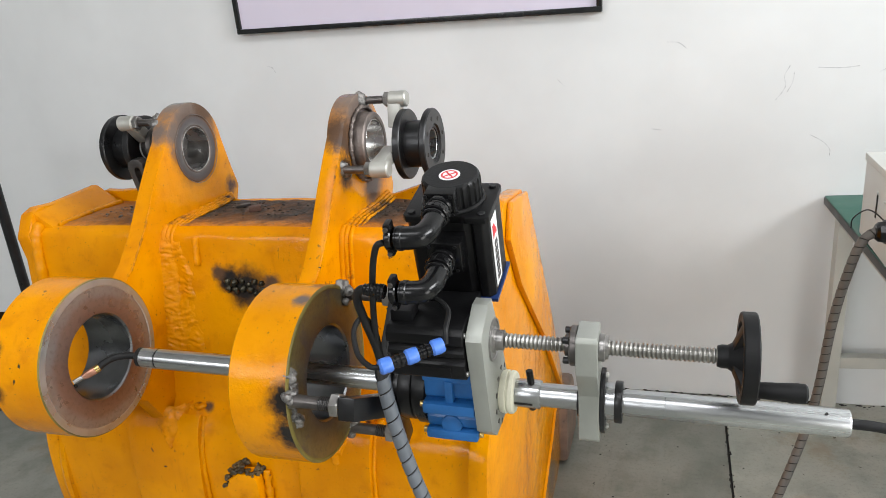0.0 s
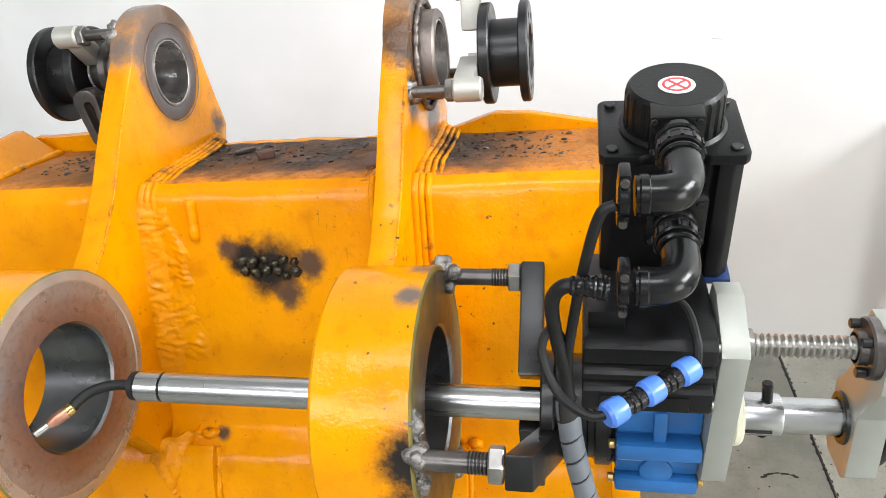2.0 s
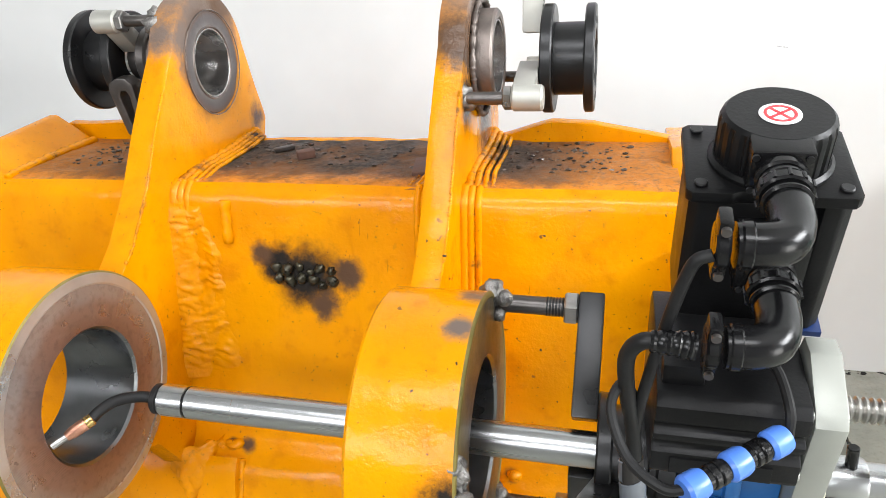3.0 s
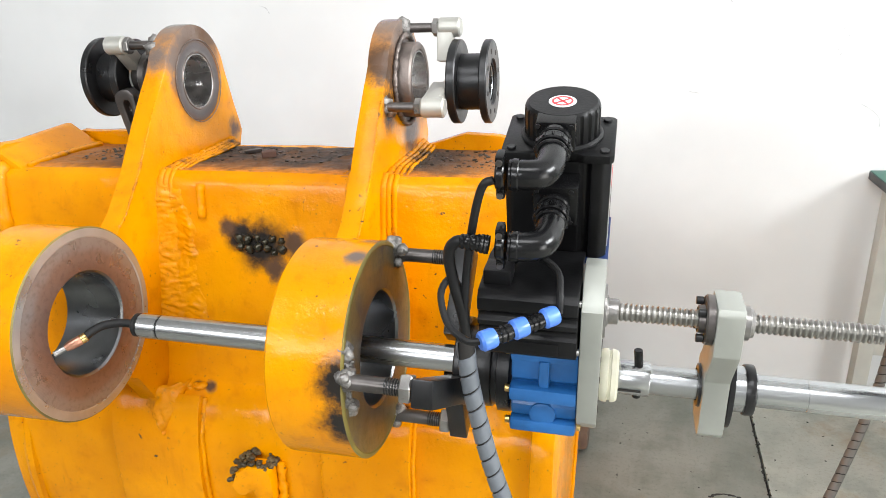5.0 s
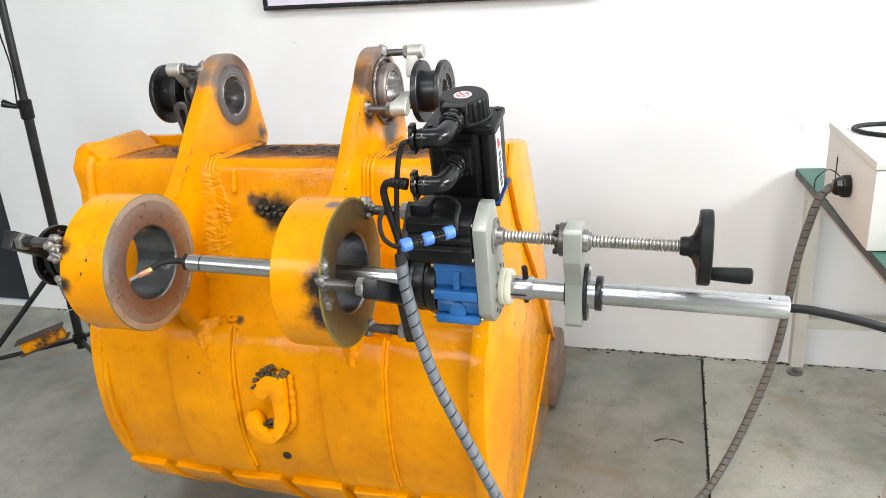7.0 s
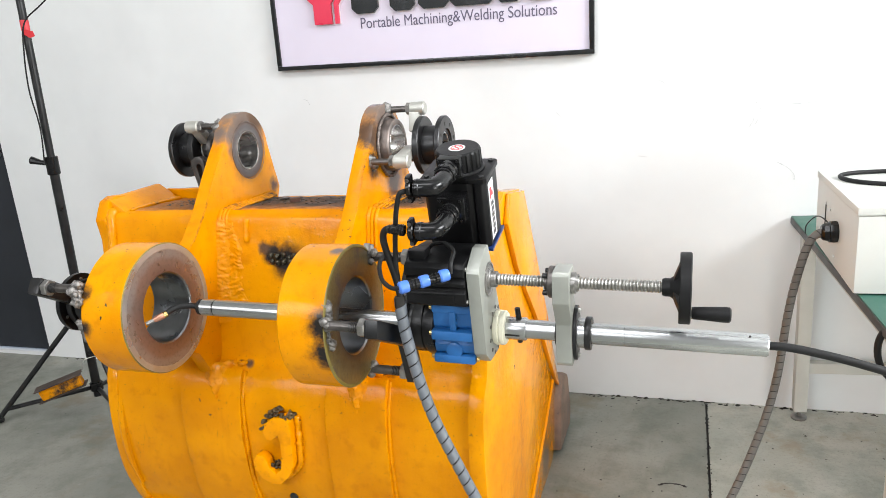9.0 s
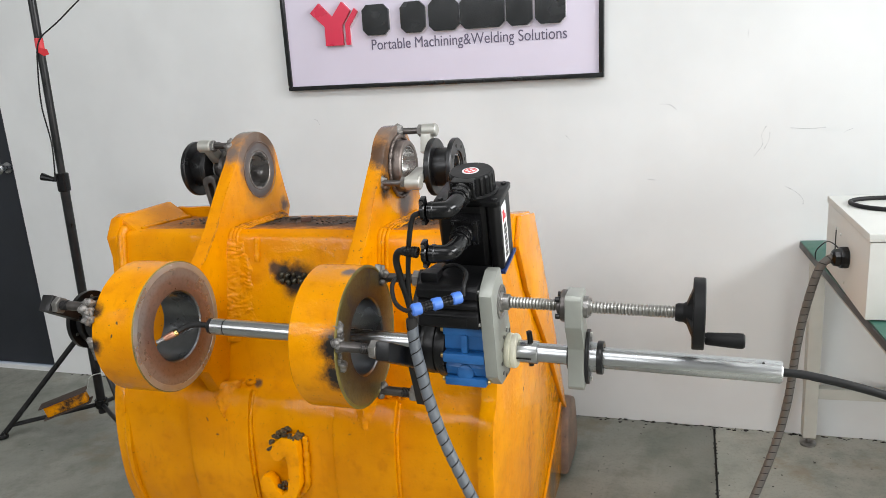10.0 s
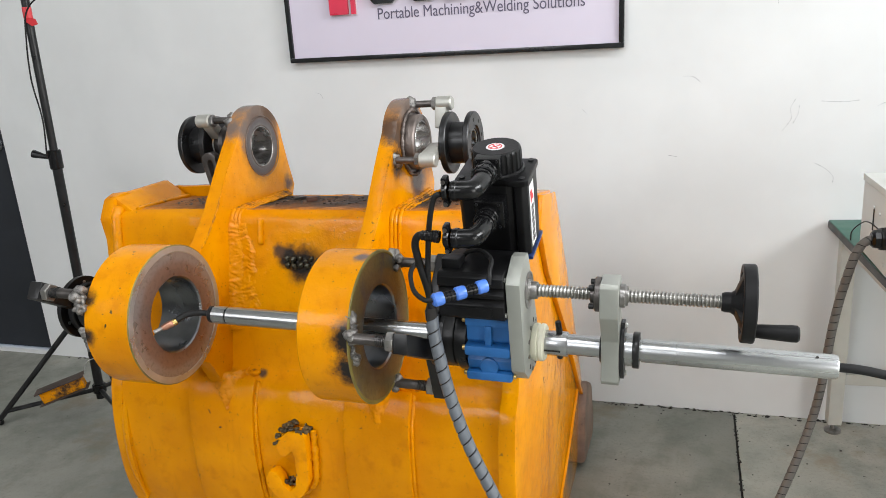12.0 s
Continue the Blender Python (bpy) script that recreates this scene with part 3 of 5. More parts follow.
def shell_patch(bm, x0, x1, z0, z1, thick, cut=0.0, steps=8):
    """A plate that follows the curved front between two heights, proud of it."""
    idx = [i for i, (y, z) in enumerate(FRONT) if z1 <= z <= z0]
    rows = []
    for k, i in enumerate(idx):
        ny, nz = normal_at(i)
        y, z = FRONT[i]
        row = []
        for j in range(steps + 1):
            x = x0 + (x1 - x0) * j / steps
            if cut:
                x += cut * (k / max(1, len(idx) - 1) - 0.5)
            w = thick * (1 + 0.35 * noise.noise(Vector((x * 9, y * 9, z * 9))))
            row.append((bm.verts.new((x, y - ny * 0.004, z - nz * 0.004)), bm.verts.new((x, y + ny * w, z + nz * w))))
        rows.append(row)
    for a, b in zip(rows, rows[1:]):
        for j in range(steps):
            bm.faces.new((a[j][1], a[j + 1][1], b[j + 1][1], b[j][1]))
            bm.faces.new((a[j][0], b[j][0], b[j + 1][0], a[j + 1][0]))
        for j in (0, steps):
            bm.faces.new((a[j][0], a[j][1], b[j][1], b[j][0]))
    for row in (rows[0], rows[-1]):
        for j in range(steps):
            bm.faces.new((row[j][0], row[j + 1][0], row[j + 1][1], row[j][1]))


def taper(bm):
    """The far side of the bucket leans: flared at the top, drawn in below."""
    for v in bm.verts:
        if v.co.x < -0.90:
            k = max(0.0, min(1.0, (v.co.z - 0.60) / 0.46))
            v.co.x += (0.028 - 0.042 * k) * min(1.0, (-0.90 - v.co.x) / 0.08)
    return bm


def build_shell():
    bm = bmesh.new()
    nx = 60
    cols = []
    for j in range(nx + 1):
        x = XL + (XR - XL) * j / nx
        outer, inner = [], []
        for i, (y, z) in enumerate(FRONT):
            ny, nz = normal_at(i)
            w = 0.004 * noise.noise(Vector((x * 4, y * 5, z * 5))) + 0.0015 * noise.noise(Vector((x * 14, y * 14, z * 14)))
            outer.append(bm.verts.new((x, y + ny * w, max(0.0, z + nz * w))))
            inner.append(bm.verts.new((x, y - ny * 0.025, z - nz * 0.025)))
        cols.append((outer, inner))
    for a, b in zip(cols, cols[1:]):
        for i in range(len(FRONT) - 1):
            bm.faces.new((a[0][i], b[0][i], b[0][i + 1], a[0][i + 1]))
            bm.faces.new((a[1][i], a[1][i + 1], b[1][i + 1], b[1][i]))
        for i in (0, len(FRONT) - 1):
            bm.faces.new((a[0][i], a[1][i], b[1][i], b[0][i]))
    for c in (cols[0], cols[-1]):
        for i in range(len(FRONT) - 1):
            bm.faces.new((c[0][i], c[0][i + 1], c[1][i + 1], c[1][i]))
    part("shell", taper(bm), SHELL_PAINT, bucket, "curved front shell, scorched near a row of weld spots")
    # grimy top plate of the torsion tube, with an uneven rear lip
    bm = bmesh.new()
    nx, ny = 90, 14
    grid = []
    for j in range(nx + 1):
        x = XL + (XR - XL) * j / nx
        grid.append([bm.verts.new((x, 1.432 + 0.235 * i / ny, 1.069 - 0.016 * i / ny + 0.003 * noise.noise(Vector((x * 30, i * 0.7, 0))) - (0.004 if i == 0 else 0))) for i in range(ny + 1)])
    low = [[bm.verts.new((v.co.x, v.co.y, 1.03)) for v in (g[0], g[-1])] for g in grid]
    for j in range(nx):
        for i in range(ny):
            bm.faces.new((grid[j][i], grid[j + 1][i], grid[j + 1][i + 1], grid[j][i + 1]))
        bm.faces.new((low[j][0], low[j + 1][0], grid[j + 1][0], grid[j][0]))
        bm.faces.new((grid[j][-1], grid[j + 1][-1], low[j + 1][1], low[j][1]))
    part("top_plate", taper(bm), TOP_GRIME, bucket, "grimy, oil-blackened top plate")
    bm = bmesh.new()
    pts = []
    n = 80
    for j in range(n + 1):
        x = XL + (XR - XL) * j / n
        lift = -0.004 + 0.032 * max(0, min(1, (abs(x + 0.45) - 0.2) * 8)) * max(0.0, min(1.0, (0.09 - x) * 6.5)) + 0.004 * noise.noise(Vector((x * 12, 3, 0)))
        pts.append((x, 1.055 + lift))
    prism(bm, pts + [(XR, 0.98), (XL, 0.98)], "y", 1.668, 1.69)
    part("rear_lip", taper(bm), PAINT, bucket, bevel=0.002)


def grime_material():
    m, nodes, links, bsdf = make_material("oil_blackened_plate")
    coord = nodes.new("ShaderNodeTexCoord").outputs["Object"]
    sep = nodes.new("ShaderNodeSeparateXYZ")
    links.new(coord, sep.inputs[0])
    n1 = noise_node(nodes, links, coord, 16.0, 9.0, 0.72)
    n2 = noise_node(nodes, links, coord, 110.0, 5.0, 0.7)
    edge = math_node(nodes, links, "ADD", sep.outputs["Y"], math_node(nodes, links, "MULTIPLY", math_node(nodes, links, "SUBTRACT", n1, 0.5), 0.16))
    fac = ramp_node(nodes, links, edge, 1.435, 1.490)
    black = mix_node(nodes, links, ramp_node(nodes, links, n2, 0.4, 0.65), (0.018, 0.014, 0.012), (0.085, 0.062, 0.045))
    paint = mix_node(nodes, links, ramp_node(nodes, links, n2, 0.45, 0.7), (0.62, 0.20, 0.004), (0.24, 0.095, 0.018))
    side = noise_node(nodes, links, coord, 5.0, 6.0, 0.7)
    fac = math_node(nodes, links, "MULTIPLY", fac, math_node(nodes, links, "MULTIPLY", ramp_node(nodes, links, side, 0.40, 0.58, 0.72, 1.0), math_node(nodes, links, "MULTIPLY", ramp_node(nodes, links, sep.outputs["X"], -0.18, 0.05, 1.0, 0.25), ramp_node(nodes, links, sep.outputs["X"], -0.98, -0.70, 0.30, 1.0))))
    links.new(mix_node(nodes, links, fac, paint, black), bsdf.inputs["Base Color"])
    links.new(ramp_node(nodes, links, n1, 0.35, 0.65, 0.5, 0.9), bsdf.inputs["Roughness"])
    links.new(bump_node(nodes, links, n2, 0.9, 0.004), bsdf.inputs["Normal"])
    return m


TOP_GRIME = grime_material()


def build_cheeks():
    body = [(y, z) for y, z in FRONT if z > 0.005]
    # the side plate seen from outside, standing a little proud of the shell
    front = [(y - 0.022, z) for y, z in body if 0.10 < z < 1.0]
    outline = [(1.575, 1.078), (1.76, 1.047)] + [(2.02, 0.59), (2.20, 0.217), (2.17, 0.06), (2.05, 0.004), (1.62, 0.004), (1.45, 0.05)] + front[::-1]
    bm = mesh(prism, outline, "x", 0.052, 0.092)
    c = part("side_plate", bm, CHEEK_PAINT, bucket, "side plate with scraped lower edge", bevel=0.006)
    panel = [(1.59, 1.070), (1.755, 1.043), (2.015, 0.59), (2.185, 0.24), (2.13, 0.285), (1.88, 0.60), (1.63, 0.86), (1.545, 1.0)]
    part("side_cutter", mesh(prism, panel, "x", 0.0925, 0.106), CHEEK_PAINT, c, bevel=0.004)
    bm = bmesh.new()
    bead(bm, [(0.093, 2.12, 0.29), (0.093, 1.95, 0.20), (0.093, 1.72, 0.10), (0.093, 1.55, 0.04)], 0.006, 0.2)
    part("weld_seam", bm, CHEEK_PAINT, c)
    left = [(1.395, 1.050), (1.425, 1.098), (1.455, 1.108), (1.66, 1.082), (1.70, 1.06), (1.76, 0.9), (2.1, 0.2), (2.05, 0.004), (1.62, 0.004), (1.45, 0.05)] + [(y - 0.004, z) for y, z in body if 0.10 < z < 1.0][::-1]
    c = part("side_plate", taper(mesh(prism, left, "x", -1.030, -0.993)), PAINT, bucket, bevel=0.008)
    bm = bmesh.new()
    prism(bm, [(-1.018, 1.104), (-1.000, 1.104), (-0.945, 1.060), (-0.945, 1.045), (-1.018, 1.045)], "y", 1.43, 1.655)
    part("gusset", taper(bm), PAINT, c, bevel=0.014)
    bm = bmesh.new()
    bead(bm, [(-0.988, y - 0.004, z) for y, z in FRONT[0:26:3]], 0.013, 0.25)
    bead(bm, [(-0.943, 1.44, 1.068), (-0.948, 1.54, 1.063), (-0.943, 1.65, 1.057)], 0.007, 0.3)
    part("weld_seam", taper(bm), YELLOW_WELD, c, angle=120)
    # bent strip on the lower corner
    bm = bmesh.new()
    sweep(bm, smooth_line([(-0.990, 1.300, 0.66), (-0.992, 1.268, 0.52), (-0.990, 1.262, 0.40), (-0.982, 1.278, 0.30)], 6), lambda t: 0.013 * (0.5 + 0.5 * math.sin(math.pi * min(1, t + 0.12))), 8)
    part("wear_strip", taper(bm), PAINT, c)
    # worn cutting edge behind the right side plate
    bm = bmesh.new()
    prism(bm, [(2.10, 0.02), (2.30, 0.015), (2.34, 0.07), (2.30, 0.235), (2.22, 0.275), (2.14, 0.21)], "x", 0.02, 0.120)
    part("corner_tooth", bm, surface("rusty_wear_steel", (0.24, 0.165, 0.125), 0.6, 0.2, 0.3, 14, 180, 0.3, 0.3), bucket, "rusty brown corner tooth", bevel=0.018)
    bm = bmesh.new()
    lathe(bm, (0.075, 1.925, 0.755), (0, 1, 0.5), [(0, 0), (0, 0.014), (0.03, 0.014), (0.03, 0)], 6)
    part("bolt", bm, DARK_STEEL, bucket)


def ear_outline():
    top = circle(1.60, 1.203, 0.108, 22, 4, 158)
    low = circle(AX_Y, AX_Z, 0.150, 26, 42, 292)
    rear = [(1.745, 1.07), (1.72, 1.02), (1.56, 0.98), (1.46, 0.86), (1.40, 0.70), (1.37, 0.60), (1.32, 0.615), (1.285, 0.66), (1.245, 0.735)]
    return [(1.742, 1.085), (1.728, 1.13)] + top + [(1.466, 1.207), (1.421, 1.155), (1.366, 1.085), (1.310, 1.028), (1.275, 1.004)] + low + rear[::-1]


def build_ear(x0, x1, ring0, ring1, boss_out):
    ear = part("ear", mesh(prism, ear_outline(), "x", x0, x1, [circle(1.60, 1.203, 0.056, 36), circle(AX_Y, AX_Z, 0.09, 36)]), EAR_PAINT, bucket, "ear plate, heat-blackened round its upper eye", bevel=0.004)
    # lower boss: painted outside, machined faces and bore
    bm = bmesh.new()
    lathe(bm, (ring0, AX_Y, AX_Z), (1, 0, 0), [(0.0, 0.09), (0.0, 0.152), (0.004, 0.156), (ring1 - ring0 - 0.002, 0.156)], 96)
    part("boss", bm, RING_PAINT, ear, "thick round boss, yellow with scorched weld spots")
    bm = bmesh.new()
    n = ring1 - ring0
    lathe(bm, (ring0, AX_Y, AX_Z), (1, 0, 0), [(n - 0.002, 0.156), (n, 0.1535)], 96)
    part("rim", bm, OLIVE, ear, "olive-tinted rim")
    bm = bmesh.new()
    r = 0.141 if x0 < -0.5 else 0.150
    lathe(bm, (ring0, AX_Y, AX_Z), (1, 0, 0), [(n, 0.1535), (n + 0.0008, r), (n - 0.0006, r - 0.002)], 96)
    part("edge_ring", bm, RIM if x0 < -0.5 else OLIVE, ear)
    bm = bmesh.new()
    lathe(bm, (ring0, AX_Y, AX_Z), (1, 0, 0), [(n - 0.0006, r - 0.002), (n - 0.0004, 0.12), (n - 0.0006, 0.0865)], 96)
    part("face", bm, FACED if x0 < -0.5 else OXIDE, ear, "machined reddish steel face" if x0 < -0.5 else "heat-tinted steel face")
    bm = bmesh.new()
    lathe(bm, (ring0, AX_Y, AX_Z), (1, 0, 0), [(n - 0.0006, 0.0865), (n - 0.004, 0.083), (0.004, 0.083), (0, 0.09)], 72)
    part("bore", bm, BORE, ear, "dark bored steel sleeve")
    # chipped paint along the outer front edge
    bm = bmesh.new()
    edge = smooth_line([(x1 - 0.001, y, z) for y, z in ((1.455, 1.195), (1.421, 1.155), (1.366, 1.085), (1.310, 1.028), (1.285, 1.010))], 12)
    bead(bm, [p + Vector((0, random.uniform(-0.0012, 0.0012), random.uniform(-0.0012, 0.0012))) for p in edge], 0.0019, 0.8, 6)
    part("edge_burr", bm, EDGE_PAINT, ear, "chipped, dirt-edged paint", angle=120)
    # upper eye
    bm = bmesh.new()
    tube(bm, (x0 - 0.006, 1.60, 1.203), (x1 + 0.0012, 1.60, 1.203), 0.078, 0.0555, 56, 0.0015)
    part("eye_ring", bm, EYE_FACE, ear, "burnt steel ring round the eye", rough=0.0008)
    bm = bmesh.new()
    tube(bm, (x0 - (0.040 if x0 < -0.5 else 0.008), 1.60, 1.203), (max(x1 + 0.003, boss_out), 1.60, 1.203), 0.068 if boss_out > x1 else 0.0575, 0.0525, 56, 0.003)
    part("bushing", bm, BURNT, ear, "bored steel bushing")
    bm = bmesh.new()
    tube(bm, (x0 - (0.0395 if x0 < -0.5 else 0.0075), 1.60, 1.203), (max(x1 + 0.0025, boss_out) - 0.001, 1.60, 1.203), 0.0526, 0.0505, 56, 0.0005)
    part("eye_bore", bm, EYE_BORE, ear, "bright bored eye")
    bm = bmesh.new()
    ring = [(x1 + 0.004, 1.60 + 0.080 * math.cos(radians(a)), 1.203 + 0.080 * math.sin(radians(a))) for a in range(0, 361, 15)]
    bead(bm, ring, 0.0042 if boss_out > x1 else 0.0008, 0.5)
    part("eye_weld", bm, BURNT, ear, angle=120)
    # welds down both sides where the ear meets the shell
    bm = bmesh.new()
    for x, out in ((x0, -1), (x1, 1)):
        for k, r in enumerate((0.0085, 0.0060, 0.0050)):
            bead(bm, [(x + out * (0.002 + k * 0.0105), y + 0.001 * k, z) for y, z in FRONT[0:30:2]], r, 0.10)
    part("weld_seam", bm, YELLOW_WELD, ear, "smooth painted weld passes", angle=120)
    # flat, dirt-filled passes along the top plate
    bm = bmesh.new()
    for x, out in ((x0, -1), (x1, 1)):
        for k, r in enumerate((0.0070, 0.0048, 0.0036, 0.0030)):
            o = 0.001 + 0.0105 * k
            bead(bm, [(x + out * (o + 0.006), 1.432 + 0.004 * k, 1.066), (x + out * o, 1.50, 1.066), (x + out * (o + 0.002), 1.60, 1.061), (x + out * o, 1.70 - 0.012 * k, 1.058 + 0.002)], r, 0.35)
    part("weld_seam", bm, SEAM_PAINT, ear, "grimy weld passes along the top plate", angle=120)
    return ear


def build_bucket():
    build_shell()
    build_cheeks()
    ear1 = build_ear(-0.690, -0.650, -0.757, -0.643, -1.0)
    ear2 = build_ear(-0.258, -0.220, -0.258, -0.150, -0.192)
    # rough patch of weld beside the first ear
    def lumpy(bm, x0, x1, z0, z1, high, nu=46, nv=110):
        rows = []
        for i in range(nv + 1):
            z = z0 + (z1 - z0) * i / nv
            row = []
            for j in range(nu + 1):
                x = x0 + (x1 - x0) * (j / nu) * (0.62 + 0.42 * i / nv + 0.22 * noise.noise(Vector((3.0, 0, z * 14))) + 0.08 * noise.noise(Vector((9.0, 0, z * 45))))
                rim = min(1.0, 5.0 * (1 - j / nu), 8.0 * i / nv, 8.0 * (1 - i / nv))
                p = Vector((x * 48, 0, z * 150 + 2.0 * noise.noise(Vector((x * 30, 7, z * 20)))))
                h = high * rim * (0.55 + 0.45 * noise.noise(p) + 0.16 * noise.noise(p * 2.3) + 0.5 * noise.noise(Vector((x * 16, 4, z * 11))))
                row.append(bm.verts.new((x, front_y(z) + 0.003 - max(0.0, h) - 0.012 * max(0, 1 - j / nu * 2.2), z)))
            rows.append(row)
        for p, q in zip(rows, rows[1:]):
            for j in range(nu):
                bm.faces.new((p[j], p[j + 1], q[j + 1], q[j]))
    part("weld_patch", mesh(lumpy, -0.652, -0.562, 1.058, 0.780, 0.0105), YELLOW_WELD, bucket, "rough painted weld patch", angle=120)
    bm = bmesh.new()
    bead(bm, [(-0.565, front_y(z) - 0.002, z) for z in (1.05, 1.02, 0.99)], 0.008, 0.2)
    part("weld_run", bm, YELLOW_WELD, bucket, angle=120)
    for x0, x1 in ((-0.745, -0.566), (-0.318, -0.156)):
        part("wear_strap", mesh(shell_patch, x0, x1, 0.665, 0.25, 0.015), SHELL_PAINT, bucket, bevel=0.0015)
        bm = bmesh.new()
        bead(bm, [(x1 + 0.002, front_y(z) - 0.003, z) for z in (0.665, 0.60, 0.53, 0.46, 0.39, 0.32, 0.26)], 0.0055, 0.2)
        bead(bm, [(x0 - 0.002, front_y(z) - 0.006, z) for z in (0.665, 0.60, 0.53, 0.46, 0.39, 0.32, 0.26)], 0.0055, 0.4)
        part("strap_weld", bm, YELLOW_WELD, bucket, angle=120)
    for k in range(6):
        x = -1.0 + k * 0.182
        part("heel_pad", taper(mesh(shell_patch, x, x + 0.145, 0.225, 0.075, 0.018, 0.035)), SHELL_PAINT, bucket, bevel=0.002)
    # lifting hook
    hook = [(-0.484, 0.513), (-0.494, 0.532), (-0.480, 0.560), (-0.451, 0.580), (-0.420, 0.582), (-0.404, 0.568), (-0.402, 0.530), (-0.406, 0.483), (-0.408, 0.448), (-0.427, 0.412), (-0.457, 0.386), (-0.486, 0.383), (-0.516, 0.397), (-0.537, 0.420), (-0.540, 0.446), (-0.526, 0.466), (-0.506, 0.465), (-0.492, 0.449), (-0.488, 0.428), (-0.470, 0.416), (-0.452, 0.430), (-0.443, 0.470), (-0.442, 0.512), (-0.447, 0.527), (-0.468, 0.512)]
    bm = mesh(prism, [(-0.468 + (x + 0.468) * 0.9, z) for x, z in hook], "y", 1.228, 1.256)
    h = part("hook", bm, yellow_paint("yellow_hook_paint", [((-0.46, 1.26, 0.60), 0.024, BLACK), ((-0.49, 1.25, 0.56), 0.016, BROWN), ((-0.525, 1.25, 0.465), 0.012, BROWN)], tone=1.15), bucket, "J-shaped yellow lifting hook", bevel=0.0035)
    bm = bmesh.new()
    for k in range(70):
        a = random.uniform(0.7, 3.3)
        r = random.uniform(0.92, 1.08)
        blob(bm, (-0.446 + 0.046 * r * math.cos(a), random.uniform(1.228, 1.268), 0.543 + 0.043 * r * math.sin(a)), random.uniform(0.003, 0.0068), (1, 1, 0.8), 0.5)
    for _ in range(16):
        blob(bm, (random.uniform(-0.486, -0.462), random.uniform(1.240, 1.262), random.uniform(0.420, 0.436)), random.uniform(0.003, 0.006), (1, 1, 0.8), 0.5)
    part("hook_weld", bm, surface("sooty_weld", (0.10, 0.07, 0.03), 0.6, 0.2, 0.6, 50, 250, 0.5, 0.5), h, "sooty lumpy weld", angle=120)["kind"] = "stuff"
    bm = bmesh.new()
    bead(bm, [(-0.404, 1.262, 0.57), (-0.402, 1.256, 0.52), (-0.405, 1.255, 0.47), (-0.408, 1.256, 0.44), (-0.432, 1.260, 0.405), (-0.48, 1.264, 0.380)], 0.0085, 0.45)
    part("hook_seam", bm, YELLOW_WELD, h, angle=120)
    bm = bmesh.new()
    lathe(bm, (-0.456, front_y(0.320) - 0.002, 0.320), (0, -1, -0.12), [(0, 0), (0, 0.012), (0.0025, 0.011), (0.0025, 0)], 20)
    part("drain_hole", bm, GROOVE, bucket, "small dark drain hole")
    # row of sooty weld spots
    soot = surface("sooty_bead", (0.05, 0.045, 0.03), 0.3, 0.6, 0.5, 60, 200, 0.3)
    for row, z in enumerate((0.955, 0.937)):
        for k in range(6):
            x = -0.490 + k * 0.0165 + row * 0.004 + random.uniform(-0.004, 0.004)
            zz = z + random.uniform(-0.005, 0.005)
            part("weld_spot", mesh(blob, (x, front_y(zz) - 0.002, zz), random.uniform(0.006, 0.010), (1.1, 0.8, 1), 0.6), soot, bucket, angle=120)
    # small welded stop on each ear root
    bm = bmesh.new()
    for x in (-0.60, -0.17):
        for _ in range(12):
            blob(bm, (x + random.uniform(-0.03, 0.03), front_y(0.68) - random.uniform(0.0, 0.006), 0.675 + random.uniform(-0.006, 0.006)), random.uniform(0.005, 0.010), (1.4, 1, 0.7), 0.4, 1)
    tagged(part("root_weld", bm, YELLOW_WELD, bucket, angle=120), kind="stuff")
    # pointed weld fillets where the ears run out on the shell
    for xa, xb, xt, ztop, ztip in ((-0.705, -0.600, -0.634, 0.690, 0.600), (-0.285, -0.188, -0.232, 0.690, 0.588)):
        bm = bmesh.new()
        nu, nv, rows = 22, 34, []
        for i in range(nv + 1):
            q = i / nv
            z = ztop + (ztip - ztop) * q
            row = []
            for j in range(nu + 1):
                u = j / nu
                x = (xa + (xb - xa) * u) * (1 - q) + xt * q
                ridge = 1 - abs(2 * u - 1)
                p = Vector((x * 60, 2.0, z * 80))
                h = 0.032 * ridge ** 0.7 * (1 - q) ** 0.6 + 0.007 * noise.noise(p) + 0.006 * noise.noise(p * 2.1)
                row.append(bm.verts.new((x, front_y(z) + 0.004 - max(0.0, h) - (0.015 if ridge > 0 else 0.0), z)))
            rows.append(row)
        for p, q in zip(rows, rows[1:]):
            for j in range(nu):
                bm.faces.new((p[j], p[j + 1], q[j + 1], q[j]))
        part("root_fillet", bm, YELLOW_WELD, bucket, "pointed lumpy weld fillet under the ear", angle=120)


build_bucket()


def build_boss_welds():
    for x, pts in ((-0.150, [(1.030, 0.962), (1.022, 0.944), (1.018, 0.928), (1.018, 0.900), (1.022, 0.882)]), (-0.757, [(1.012, 0.995), (1.008, 0.98), (1.006, 0.965)]), (-0.757, [(1.008, 0.905), (1.010, 0.89), (1.014, 0.875)]), (-0.150, [(1.26, 1.012), (1.262, 1.0)]), (-0.150, [(1.205, 0.745), (1.222, 0.745)])):
        bm = bmesh.new()
        for y, z in pts:
            blob(bm, (x - 0.003, y + random.uniform(-0.003, 0.003), z), random.uniform(0.010, 0.015), (0.9, 0.8, 1.1), 0.75, 3)
        part("weld_lump", bm, WELD, bucket, "bright lumpy weld on the boss edge", angle=150)


build_boss_welds()


